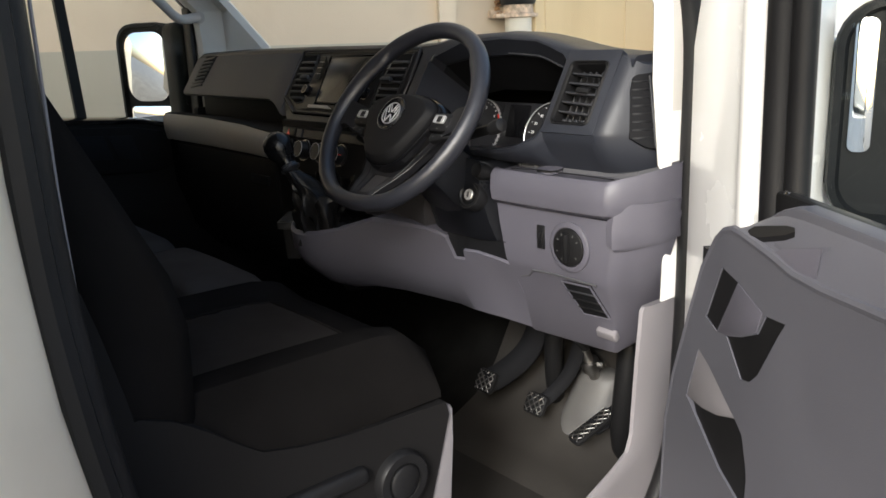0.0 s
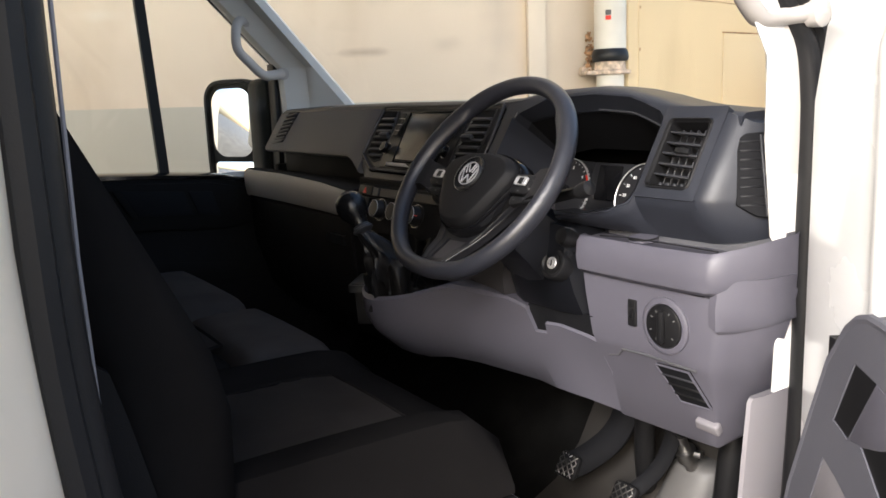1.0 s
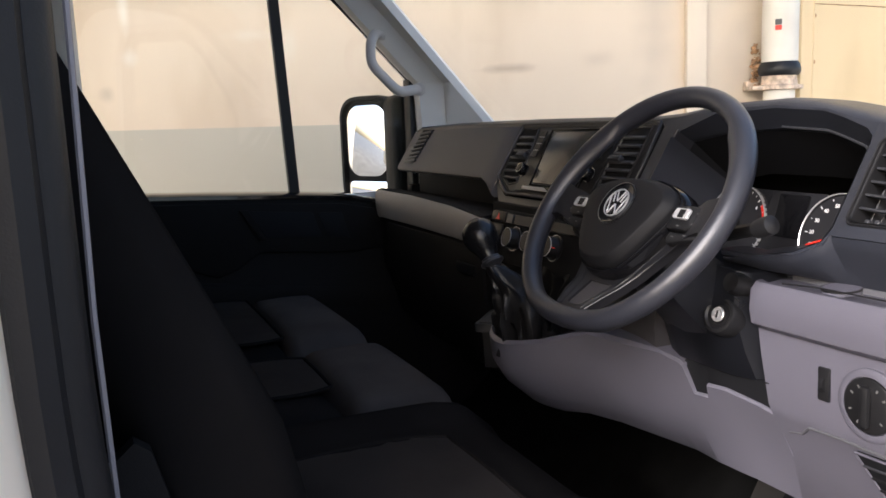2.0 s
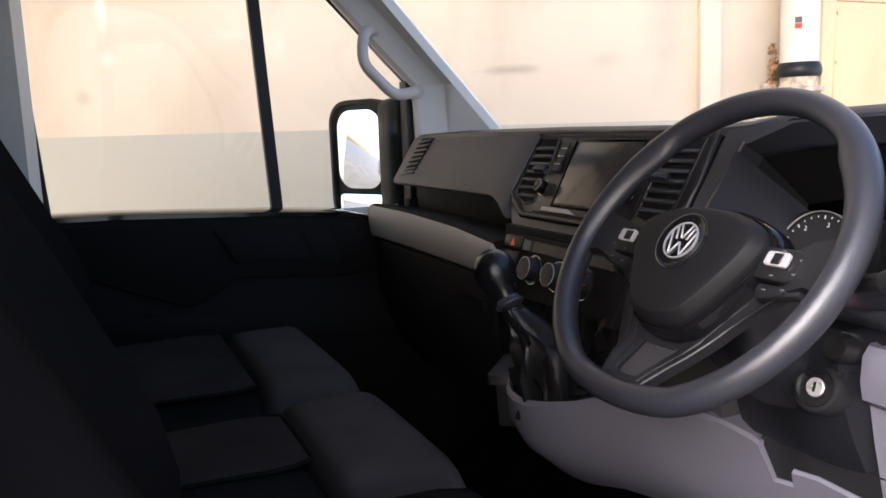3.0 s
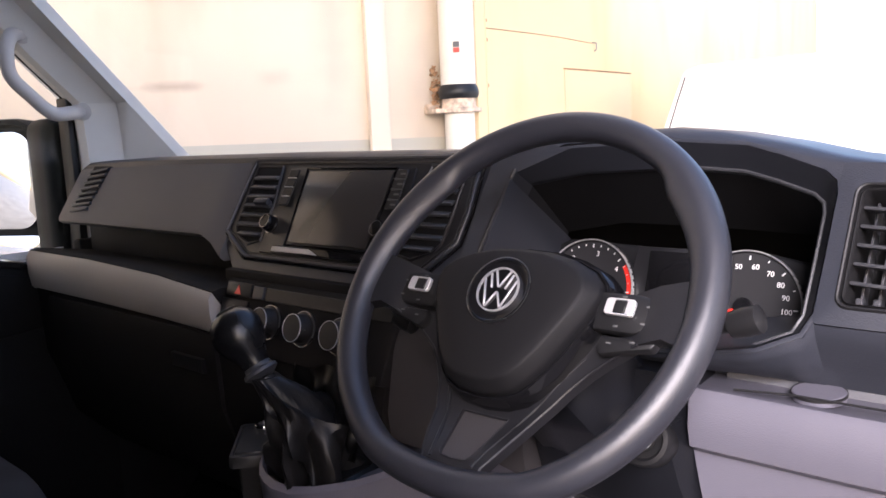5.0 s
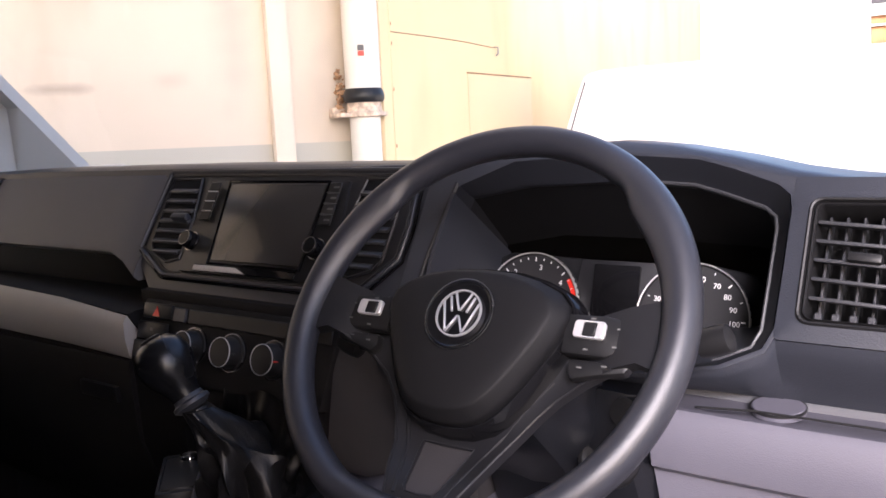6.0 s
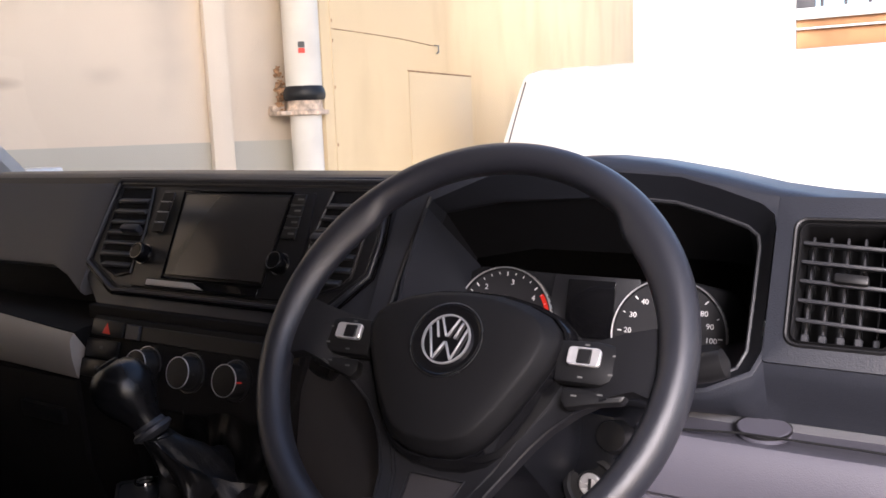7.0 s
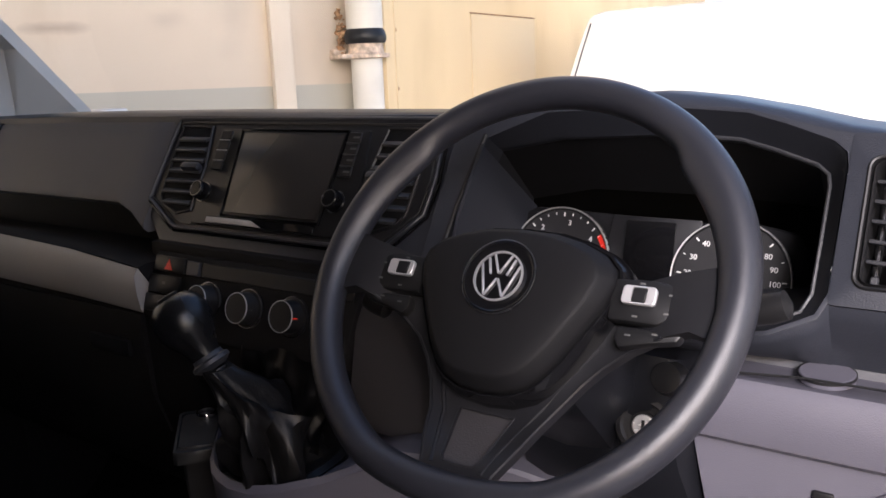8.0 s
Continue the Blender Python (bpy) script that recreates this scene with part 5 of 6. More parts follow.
for v in bm.verts:
    v.co = WH @ Vector((v.co.x, v.co.y, v.co.z + spoke_depth(v.co.x, v.co.y)))
spk = part("spokes", bm, CARRIER, wheel, "three-spoke dark plastic carrier", 30)
for side in (-1, 1):
    part("spoke_edge", tube([WH @ Vector((side * x, y, spoke_depth(x, y) - 0.0004)) for x, y in half[8:17]], 0.0016, 6), CARRIER, spk)
    part("spoke_fold", tube([WH @ Vector((side * x, y, spoke_depth(x, y) - 0.0006)) for x, y in ((0.078, -0.040), (0.062, -0.062), (0.050, -0.085), (0.036, -0.112), (0.028, -0.135), (0.022, -0.156))], 0.0022, 6), CARRIER, spk)
part("window_lip", tube([WH @ Vector((x, y, spoke_depth(x, y) - 0.0006)) for x, y in window], 0.0012, 6, closed=True), CARRIER, spk)
# added filler: its paler tone stands in for the column seen through the window
part("window_floor", loft([[WH @ Vector((x, y, spoke_depth(x, y) - d)) for x, y in window] for d in (0.012, 0.004)]), TRIMDARK, spk, "panel closing the window in the lower spoke, toned like the column behind")


def spoke(side):
    pod = [(0.084, 0.013), (0.116, 0.014), (0.133, 0.012), (0.139, 0.004), (0.138, -0.013), (0.124, -0.021), (0.086, -0.021)]
    pts = [(side * x, y) for x, y in pod]
    if side < 0:
        pts = pts[::-1]
    p = part("switch_pod", slab(pts, 0.012, 0.003, 2, m=WH @ move(0, 0, -0.004)), SATIN, wheel)
    x0, x1 = sorted((side * 0.0955, side * 0.1215))
    ix0, ix1 = (x0 + 0.0075, x1 - 0.0070) if side > 0 else (x0 + 0.0085, x1 - 0.0045)
    bz = loft([[WH @ Vector((x, y, z)) for x, y in o2] for o2, z in ((rrect(x0, x1, -0.0085, 0.0060, 0.003, 3), -0.002), (rrect(x0, x1, -0.0085, 0.0060, 0.003, 3), 0.0012), (rrect(x0 + 0.0008, x1 - 0.0008, -0.0078, 0.0053, 0.0025, 3), 0.0018), (rrect(ix0, ix1, -0.0072, 0.0047, 0.0010, 3), 0.0014), (rrect(ix0, ix1, -0.0072, 0.0047, 0.0010, 3), -0.001))], caps=False)
    part("switch_bezel", bz, SILVER, p, "bright silver switch bezel")
    part("rocker", rbox(ix0 + 0.0003, ix1 - 0.0003, -0.0070, 0.0045, -0.002, 0.0019, 0.001, 1, m=WH), SATIN, p)
    for mx, my in ((0.108, 0.0098), (0.107, -0.0165), (0.131, 0.003), (0.130, -0.012)):
        part("key_mark", rbox(side * mx - 0.0020, side * mx + 0.0020, my - 0.0008, my + 0.0008, -0.0041, -0.0035, 0.0, m=WH), DIMPRINT, p)
    keys = [(0.094, -0.0235), (0.131, -0.0235), (0.137, -0.019), (0.145, -0.022), (0.141, -0.031), (0.120, -0.035), (0.098, -0.041), (0.093, -0.034)]
    pts = [(side * x, y) for x, y in keys]
    if side > 0:
        pts = pts[::-1]
    lk = part("lower_keys", slab(pts, 0.012, 0.003, 2, m=WH @ move(0, 0, -0.007)), SATIN, wheel)
    for mx, my in ((0.104, -0.0305), (0.124, -0.0275)):
        part("key_mark", rbox(side * mx - 0.0022, side * mx + 0.0022, my - 0.0007, my + 0.0007, -0.0071, -0.0065, 0.0, m=WH), DIMPRINT, lk)


spoke(1)
spoke(-1)
part("hub_core", lathe([(0.040, -0.085), (0.044, -0.07), (0.046, -0.035), (0.040, -0.02)], 28, WH @ move(0, -0.02, 0)), SATIN, wheel)

# ---- gear lever ----
gear = thing("gear_lever", (0.08, 0.05, 1.13), "black gear lever with leatherette gaiter on the console", "gear lever")
KN = Vector((0.080, -0.0265, 1.315))
AX = (KN - Vector((0.105, -0.018, 1.274))).normalized()
GM = frame_of(KN, AX.orthogonal(), AX.cross(AX.orthogonal()))
part("knob", lathe([(0.0150, -0.048), (0.0170, -0.036), (0.0200, -0.027), (0.0268, -0.016), (0.0305, -0.004), (0.0310, 0.006), (0.0275, 0.019), (0.019, 0.0275), (0.004, 0.031)], 36, GM), KNOB, gear)
part("knob_cap", lathe([(0.010, 0.0300), (0.012, 0.0315), (0.010, 0.0328), (0.001, 0.033)], 20, GM), SATIN, gear)
part("pull_ring", lathe([(0.012, -0.058), (0.0160, -0.056), (0.0210, -0.052), (0.0205, -0.048), (0.0170, -0.046), (0.0150, -0.036)], 28, GM), SPOKE, gear, "grey reverse lift collar")
part("shaft", lathe([(0.008, -0.10), (0.0105, -0.085), (0.0125, -0.06)], 14, GM), SATIN, gear)
foot = [(0.052, 0.10), (0.062, 0.045), (0.078, 0.012), (0.102, -0.006), (0.135, -0.011), (0.162, -0.004), (0.180, 0.025), (0.182, 0.085), (0.13, 0.122), (0.075, 0.125)]
foot = [tuple(p.to_2d()) for p in smooth_path([(x, y, 0) for x, y in foot + foot[:1]], 6)[:-1]]
NF = len(foot)


def foot_z(y):
    return 1.138 + 0.16 * max(0.0, y)


secs = []
for j, t in enumerate(np.linspace(0, 1, 15)):
    c = Vector((0.120, 0.050, 1.122)).lerp(KN + AX * -0.056, t) + Vector((0.016, 0.006, 0.0)) * math.sin(math.pi * t)
    row = []
    for i, (x, y) in enumerate(foot):
        k = 0.27 + 0.70 * (1 - t) ** 1.25
        a = 2 * math.pi * i / NF
        # slack folds that hang between lever and frame, deeper half way up
        f = 1 + 0.34 * math.sin(5 * a + 2.6 * math.sin(5.1 * t + 1.0)) * math.sin(math.pi * min(1, 0.08 + t)) + 0.16 * math.sin(11 * a + 9 * t) * math.sin(math.pi * t) + 0.9 * t * (1 - t) * max(0.0, math.cos(a - 0.5)) ** 2
        zz = (foot_z(y) - 0.006) * (1 - t) + c.z * t if j == 0 else c.z + (foot_z(y) - 1.138) * (1 - t) + 0.014 * math.sin(4 * a + 9 * t) * math.sin(math.pi * t)
        zz -= 0.030 * math.sin(math.pi * min(1.0, t / 0.42)) if j else 0.0
        row.append((c.x + (x - 0.120) * k * f, c.y + (y - 0.054) * k * f, zz))
    secs.append(row)
part("gaiter", loft(secs), GAITER, gear, "creased black leatherette gaiter", 50)
# dark liner added so the inside of the cup looks shaded
part("cup_dark_liner", loft([[(0.122 + (x - 0.122) * k, 0.054 + (y - 0.054) * k, foot_z(y) + e) for x, y in foot] for k, e in ((1.12, -0.016), (1.15, -0.004), (1.02, -0.001), (0.8, -0.008))]), GAITER, gear)
# slack leatherette that hangs in folds behind the lever
bm = bmesh.new()
g = []
for v in np.linspace(0, 1, 12):
    row = []
    for u in np.linspace(0, 1, 40):
        fold = math.sin(17 * u + 3.2 * math.sin(3.4 * v + 5 * u)) * 0.6 + math.sin(31 * u - 6 * v) * 0.3 + math.sin(9 * v + 13 * u) * 0.35
        row.append(bm.verts.new((0.028 + 0.022 * v + (0.160 - 0.03 * v) * u, 0.090 - 0.036 * v ** 1.6 - 0.011 * fold * math.sin(math.pi * (0.12 + 0.8 * v)), 1.246 - 0.092 * v - 0.006 * math.sin(11 * u) * (1 - v))))
    g.append(row)
for i in range(11):
    for j in range(39):
        bm.faces.new((g[i][j], g[i][j + 1], g[i + 1][j + 1], g[i + 1][j]))
bmesh.ops.solidify(bm, geom=bm.faces[:], thickness=0.002)
part("gaiter_back", bm, GAITER, gear, "hanging folds of black leatherette", 60)

SP = Matrix.Translation((-0.0185, 0.050, 1.1405)) @ pose(0, 0, 0, 0, 0, 137)
plate = part("socket_plate", loft([[SP @ Vector((x * k, y * k, z)) for x, y in ((-0.062, -0.021), (-0.058, -0.026), (0.058, -0.029), (0.064, -0.024), (0.064, 0.024), (0.058, 0.029), (-0.058, 0.026), (-0.062, 0.021))] for k, z in ((0.6, -0.09), (0.7, -0.02), (1.0, -0.015), (1.0, -0.004), (0.98, 0.0), (0.86, 0.0), (0.84, -0.0025), (0.80, -0.0025), (0.78, 0.0012), (0.1, 0.0012))]), SOCKET, gear, "dark grey plastic socket plate")
SK = Matrix.Translation((-0.043, 0.082, 1.1415))
part("power_socket", lathe([(0.0135, 0.0), (0.0135, 0.004), (0.0125, 0.006), (0.0108, 0.006), (0.0100, -0.012), (0.001, -0.012)], 22, SK), CHROME, gear, "chromed power socket")
part("socket_bore", lathe([(0.0098, 0.0), (0.0098, 0.0022), (0.001, 0.0022)], 18, SK), RUBBER, gear)

# ---- seats ----
def cushion(name, x0, x1, y0, y1, z0, z1, bolster, parent, mat, crown=0.012):
    """A padded cushion: rounded front and side rolls, a slight crown."""
    xs_ = np.linspace(0, 1, 15)
    secs = []
    for t in np.linspace(0, 1, 13):
        y = y0 + (y1 - y0) * t
        end = min(1.0, 5.0 * min(t, 1 - t) + 0.0)
        drop = (1 - math.sqrt(max(0.0, 1 - (1 - end) ** 2))) * 0.045
        row = []
        for u in xs_:
            e = min(1.0, 7.0 * min(u, 1 - u))
            side_drop = (1 - math.sqrt(max(0.0, 1 - (1 - e) ** 2))) * 0.05
            b = bolster * (math.exp(-((u - 0.10) / 0.07) ** 2) + math.exp(-((u - 0.90) / 0.07) ** 2))
            row.append((x0 + (x1 - x0) * u, y, z1 + b + crown * math.sin(math.pi * u) * math.sin(math.pi * t) - drop - side_drop))
        row += [(x1, y, z0), (x0, y, z0)]
        secs.append(row)
    return part(name, loft(secs), mat, parent, "", 50)


seat = thing("driver_seat", (0.46, -0.35, FLOOR_Z), "black cloth driver's seat with woven centre panel", "seat")
cu = cushion("cushion", 0.225, 0.705, -0.62, -0.122, 0.985, 1.088, 0.020, seat, CLOTH)


def centre_panel(x0, x1, y0, y1, z, parent, crown=0.010):
    """An inset woven panel on a cushion, with a stitched seam round it."""
    bm = bmesh.new()
    g = []
    for v in np.linspace(0, 1, 10):
        inset = 0.02 * (1 - v) + 0.025 * max(0.0, v - 0.85) / 0.15
        g.append([bm.verts.new((x0 + inset + (x1 - x0 - 2 * inset) * u, y0 + (y1 - y0) * v, z + crown * math.sin(math.pi * (0.12 + 0.76 * u)) * math.sin(math.pi * (0.06 + 0.80 * v)))) for u in np.linspace(0, 1, 10)])
    for i in range(9):
        for j in range(9):
            bm.faces.new((g[i][j], g[i][j + 1], g[i + 1][j + 1], g[i + 1][j]))
    rim_ = [g[i][0].co.copy() for i in range(10)] + [g[9][j].co.copy() for j in range(1, 9)] + [g[i][9].co.copy() for i in range(9, -1, -1)]
    bmesh.ops.solidify(bm, geom=bm.faces[:], thickness=0.014)
    p = part("centre_panel", bm, CLOTH_MID, parent, "woven charcoal centre panel")
    part("seam", tube(rim_, 0.0035, 6), CLOTH, parent)
    return p


centre_panel(0.365, 0.660, -0.60, -0.236, 1.0935, cu, 0.011)


def back_y(z):
    return -0.495 - 0.477 * max(0.0, z - 1.23) - 0.06 * max(0.0, 1.16 - z)


def backrest(x0, x1, parent, top, behind=0.0):
    secs = []
    for z in np.linspace(1.06, top, 12):
        t = (z - 1.06) / (top - 1.06)
        y = back_y(z) - behind
        inset = 0.03 * max(0.0, t - 0.75) / 0.25
        a, b = x0 + inset, x1 - inset
        w = b - a
        rnd = 0.05 * max(0.0, (t - 0.9) / 0.1) ** 2
        row = [(a, y - 0.10, z), (a, y - 0.03 - rnd, z), (a + 0.02, y - 0.004 - rnd, z), (a + 0.05, y - rnd, z), (a + 0.10, y - 0.028 - rnd, z), (a + w * 0.35, y - 0.046 - rnd, z), (a + w * 0.65, y - 0.046 - rnd, z), (b - 0.10, y - 0.028 - rnd, z), (b - 0.05, y - rnd, z), (b - 0.02, y - 0.004 - rnd, z), (b, y - 0.03 - rnd, z), (b, y - 0.10, z), (b - 0.03, y - 0.135, z), (a + 0.03, y - 0.135, z)]
        secs.append(row)
    return part("backrest", loft(secs), CLOTH, parent, "", 50)


backrest(0.245, 0.705, seat, 1.80)
part("side_cover", loft([[(x, -0.63, 1.108), (x, -0.58, 1.106), (x, -0.54, 1.090), (x, -0.50, 1.062), (x, -0.46, 1.030), (x, -0.43, 1.008), (x, -0.37, 0.994), (x, -0.30, 0.986), (x, -0.118, 0.977), (x, -0.112, 0.955), (x, -0.16, 0.80), (x, -0.55, 0.80), (x, -0.66, 0.90), (x, -0.66, 1.07)] for x in (0.690, 0.708, 0.712)]), PAD_LOW, seat, "black plastic seat side cover")
part("pedestal", rbox(0.27, 0.66, -0.60, -0.16, FLOOR_Z, 0.98, 0.02, 3), PAD_LOW, seat)
part("front_bracket", loft([[(0.676, y0, z), (0.706, y0, z), (0.708, y0 + 0.004, z), (0.708, y1 - 0.004, z), (0.704, y1, z), (0.676, y1, z)] for y0, y1, z in ((-0.135, -0.104, 0.966), (-0.135, -0.099, 0.958), (-0.150, -0.100, 0.90), (-0.165, -0.107, 0.82), (-0.18, -0.118, 0.70), (-0.19, -0.125, FLOOR_Z))]), KICK, seat, "pale grey steel seat bracket")
kn = part("adjuster_knob", lathe([(0.046, -0.02), (0.046, 0.010), (0.042, 0.016), (0.030, 0.016), (0.028, 0.012), (0.002, 0.012)], 32, Matrix.Translation((0.712, -0.215, 0.885)) @ pose(0, 0, 0, 0, 90, 0)), SATIN, seat)
part("knob_centre", lathe([(0.026, 0.008), (0.026, 0.017), (0.022, 0.020), (0.002, 0.020)], 28, Matrix.Translation((0.712, -0.215, 0.885)) @ pose(0, 0, 0, 0, 90, 0)), SATIN, kn)
part("tilt_lever", rbox(0.702, 0.728, -0.42, -0.275, 0.905, 0.932, 0.010, 3, m=None), SATIN, seat)
part("recliner_cover", loft([[(x, -0.652, 1.268), (x, -0.637, 1.281), (x, -0.625, 1.272), (x, -0.612, 1.222), (x, -0.594, 1.14), (x, -0.58, 1.06), (x, -0.64, 1.04), (x, -0.66, 1.12)] for x in (0.700, 0.714, 0.718)]), PAD_LOW, seat, "black recliner cover")

bench = thing("passenger_bench", (-0.38, -0.35, FLOOR_Z), "black cloth double passenger bench with woven panels", "seat")
for x0, x1, p0, p1 in ((-0.845, -0.290, -0.79, -0.262), (-0.270, 0.165, -0.180, 0.065)):
    c = cushion("cushion", x0, x1, -0.62, -0.285, 0.98, 1.066, 0.004, bench, CLOTH)
    centre_panel(p0, min(p1, x1 - 0.02), -0.60, -0.300, 1.074, c, 0.008)
    f = cushion("front_roll", x0, x1, -0.292, -0.105, 0.965, 1.069, 0.0, bench, CLOTH_MID)
    backrest(x0, x1, bench, 1.78, 0.06)
part("bench_frame", rbox(-0.84, 0.15, -0.60, -0.14, 0.90, 0.985, 0.02, 3), PAD_LOW, bench)
for x in (-0.80, 0.10):
    for y in (-0.55, -0.18):
        part("leg", rbox(x - 0.025, x + 0.025, y - 0.025, y + 0.025, FLOOR_Z, 0.91, 0.006), PAD_LOW, bench)

# ---- pedals ----
def pedal(name, at, along, w, h, arm, radius):
    """A pedal: a pad at a place, its long side along a direction, and the arm that carries it."""
    p = thing(name, (at[0], at[1] + 0.02, at[2] - 0.04), "black pedal arm with worn steel-edged rubber pad", "pedal", "pedals")
    up = Vector(along).normalized()
    across = Vector((up.y, -up.x, 0)) if abs(up.x) > 0.01 else Vector((1, 0, 0))
    m = frame_of(at, across, up)
    part("pad", slab(rrect(-w / 2, w / 2, -h / 2, h / 2, 0.010), 0.012, 0.004, m=m), RUBBER, p)
    ww, hh, step = w / 2 - 0.004, h / 2 - 0.004, 0.0165
    bm = bmesh.new()
    for i in range(-8, 9):
        for s_ in (-1, 1):
            # a rib runs where x = i * step + s_ * y stays on the pad
            lo, hi = sorted(((-ww - i * step) / s_, (ww - i * step) / s_))
            lo, hi = max(lo, -hh), min(hi, hh)
            if hi - lo < 0.008:
                continue
            mid, half_ = (lo + hi) / 2, (hi - lo) / 2 * math.sqrt(2)
            rbox(-half_, half_, -0.0011, 0.0011, -0.001, 0.0022, 0.0005, 1, m=m @ move(i * step + s_ * mid, mid) @ pose(0, 0, 0, 0, 0, 45 if s_ > 0 else -45), bm=bm)
    part("grip_ribs", bm, STEEL, p, "bright worn grip ribs")
    back = m @ Vector((0, 0, -0.010))
    part("arm", tube(smooth_path([back] + list(arm), 5), radius, 10, flat=1.7), WELL, p)


pedal("clutch_pedal", (0.335, 0.305, 0.765), (0, 0.5, 0.87), 0.056, 0.052, ((0.352, 0.345, 0.775), (0.395, 0.375, 0.825), (0.428, 0.385, 0.895), (0.45, 0.395, 1.02)), 0.017)
pedal("brake_pedal", (0.472, 0.325, 0.748), (0, 0.5, 0.87), 0.056, 0.048, ((0.485, 0.362, 0.760), (0.516, 0.385, 0.810), (0.540, 0.395, 0.885), (0.555, 0.41, 1.02)), 0.0095)
pedal("accelerator_pedal", (0.6375, 0.3165, 0.7595), (0.025, 0.087, 0.043), 0.038, 0.104, ((0.652, 0.372, 0.770), (0.668, 0.402, 0.800), (0.682, 0.418, 0.87), (0.69, 0.43, 0.98)), 0.010)
bt = thing("column_boot", (0.54, 0.43, 0.70), "mid-grey moulded boot round the steering shaft", "boot")
part("hood", loft([[Vector((0.535 + k + r * math.cos(a) * 1.1, 0.435 + 0.3 * h + r * math.sin(a) * 0.8, 0.690 + h)) for a in np.linspace(0, 2 * math.pi, 29)[:-1]] for r, h, k in ((0.063, -0.02, -0.006), (0.062, 0.012, -0.004), (0.057, 0.045, 0.0), (0.052, 0.085, 0.004), (0.050, 0.104, 0.008), (0.044, 0.112, 0.009), (0.018, 0.116, 0.010))]), BOOT, bt, "smooth grey rubber hood", 50)
part("joint", lathe([(0.012, 0.0), (0.013, 0.022), (0.020, 0.024), (0.020, 0.048), (0.011, 0.050), (0.010, 0.085)], 14, Matrix.Translation((0.548, 0.435, 0.800)) @ pose(0, 0, 0, 25, 0, 0)), STEEL, bt, "steel shaft joint")
part("joint_bolt", lathe([(0.008, -0.022), (0.008, 0.022), (0.002, 0.024)], 8, Matrix.Translation((0.556, 0.420, 0.838)) @ pose(0, 0, 0, 0, 90, 20)), STEEL, bt)
part("shaft", tube([(0.553, 0.40, 0.88), (0.52, 0.28, 1.02), (0.48, 0.2, 1.12)], 0.012, 10), SATIN, bt)
hs = thing("wiring_hose", (0.60, 0.40, 0.65), "black corrugated hoses beside the pedals", "hose")
part("hose", tube(smooth_path([(0.66, 0.44, 0.64), (0.68, 0.36, 0.72), (0.71, 0.33, 0.86), (0.72, 0.34, 1.0)], 6), 0.022, 10), RUBBER, hs)
part("hose", tube(smooth_path([(0.42, 0.46, 0.66), (0.46, 0.40, 0.80), (0.50, 0.36, 0.92), (0.52, 0.36, 1.0)], 6), 0.02, 10), RUBBER, hs)

# ---- passenger door ----
pd = thing("passenger_door", (-0.95, -0.2, 0.50), "closed passenger door, grained trim darkened for the shaded side", "door")
SILL = ((-0.645, 1.360), (-0.50, 1.357), (-0.33, 1.348), (-0.14, 1.337), (0.0, 1.326), (0.05, 1.321), (0.085, 1.312), (0.12, 1.303), (0.16, 1.300), (0.25, 1.300))


def sill_z(y):
    """Height of the window's sill along the passenger door: it falls towards the mirror."""
    return float(np.interp(y, [p[0] for p in SILL], [p[1] for p in SILL]))


part("lower_trim", loft([[(-0.905, y, sill_z(y) - 0.010), (-0.885, y, sill_z(y) - 0.017), (-0.878, y, sill_z(y) - 0.040), (-0.880, y, 1.12), (-0.862, y, 1.09), (-0.858, y, 1.03), (-0.868, y, 0.7), (-0.885, y, 0.56), (-0.96, y, 0.56), (-0.96, y, sill_z(y) - 0.010)] for y, _ in SILL]), DOORSHADED, pd)
def pslab(pts, d, off, r, mat, name, label=""):
    m = frame_of((-0.878 + off, 0, 0), (0, 1, 0), (0, 0, 1))
    return part(name, slab(pts, d, r, m=m), mat, pd, label)
pslab([(-0.612, 1.338), (-0.598, 1.2525), (-0.579, 1.220), (-0.488, 1.178), (-0.352, 1.124), (-0.300, 1.140), (-0.236, 1.182), (0.034, 1.160), (0.130, 1.168), (0.145, 1.272), (0.0, 1.302), (-0.30, 1.322)], 0.012, 0.009, 0.006, DOORSHADED, "upper_pad")
# black plates on the pad paint the shade of its two recesses
pslab([(-0.258, 1.299), (-0.216, 1.222), (-0.060, 1.212), (-0.084, 1.283)], 0.004, 0.0112, 0.001, WELL, "handle_recess_shade")
pslab([(-0.070, 1.282), (-0.044, 1.213), (0.022, 1.202), (0.000, 1.277)], 0.004, 0.0112, 0.001, WELL, "switch_recess_shade")
pslab([(-0.285, 1.304), (-0.236, 1.219), (-0.216, 1.219), (-0.260, 1.302)], 0.012, 0.018, 0.004, DOORSHADED, "pull_handle")
pslab([(-0.62, 1.135), (-0.352, 1.110), (0.04, 1.062), (0.16, 1.054), (0.16, 0.985), (0.03, 0.998), (-0.48, 1.046), (-0.62, 1.06)], 0.03, 0.022, 0.012, DOORSHADED, "armrest")
part("sill", loft([[(-0.975, y, z - 0.014), (-0.975, y, z), (-0.965, y, z + 0.002), (-0.895, y, z), (-0.886, y, z - 0.004), (-0.885, y, z - 0.014)] for y, z in SILL if y < 0.2] + [[(-0.975, 0.237, 1.286), (-0.975, 0.237, 1.30), (-0.965, 0.237, 1.302), (-0.895, 0.237, 1.30), (-0.886, 0.237, 1.296), (-0.885, 0.237, 1.286)]]), GLOSSBLACK, pd, "black window sill with worn shine")
part("front_frame", rbox(-0.965, -0.915, 0.238, 0.256, 1.30, 1.645, 0.004), RUBBER, pd)
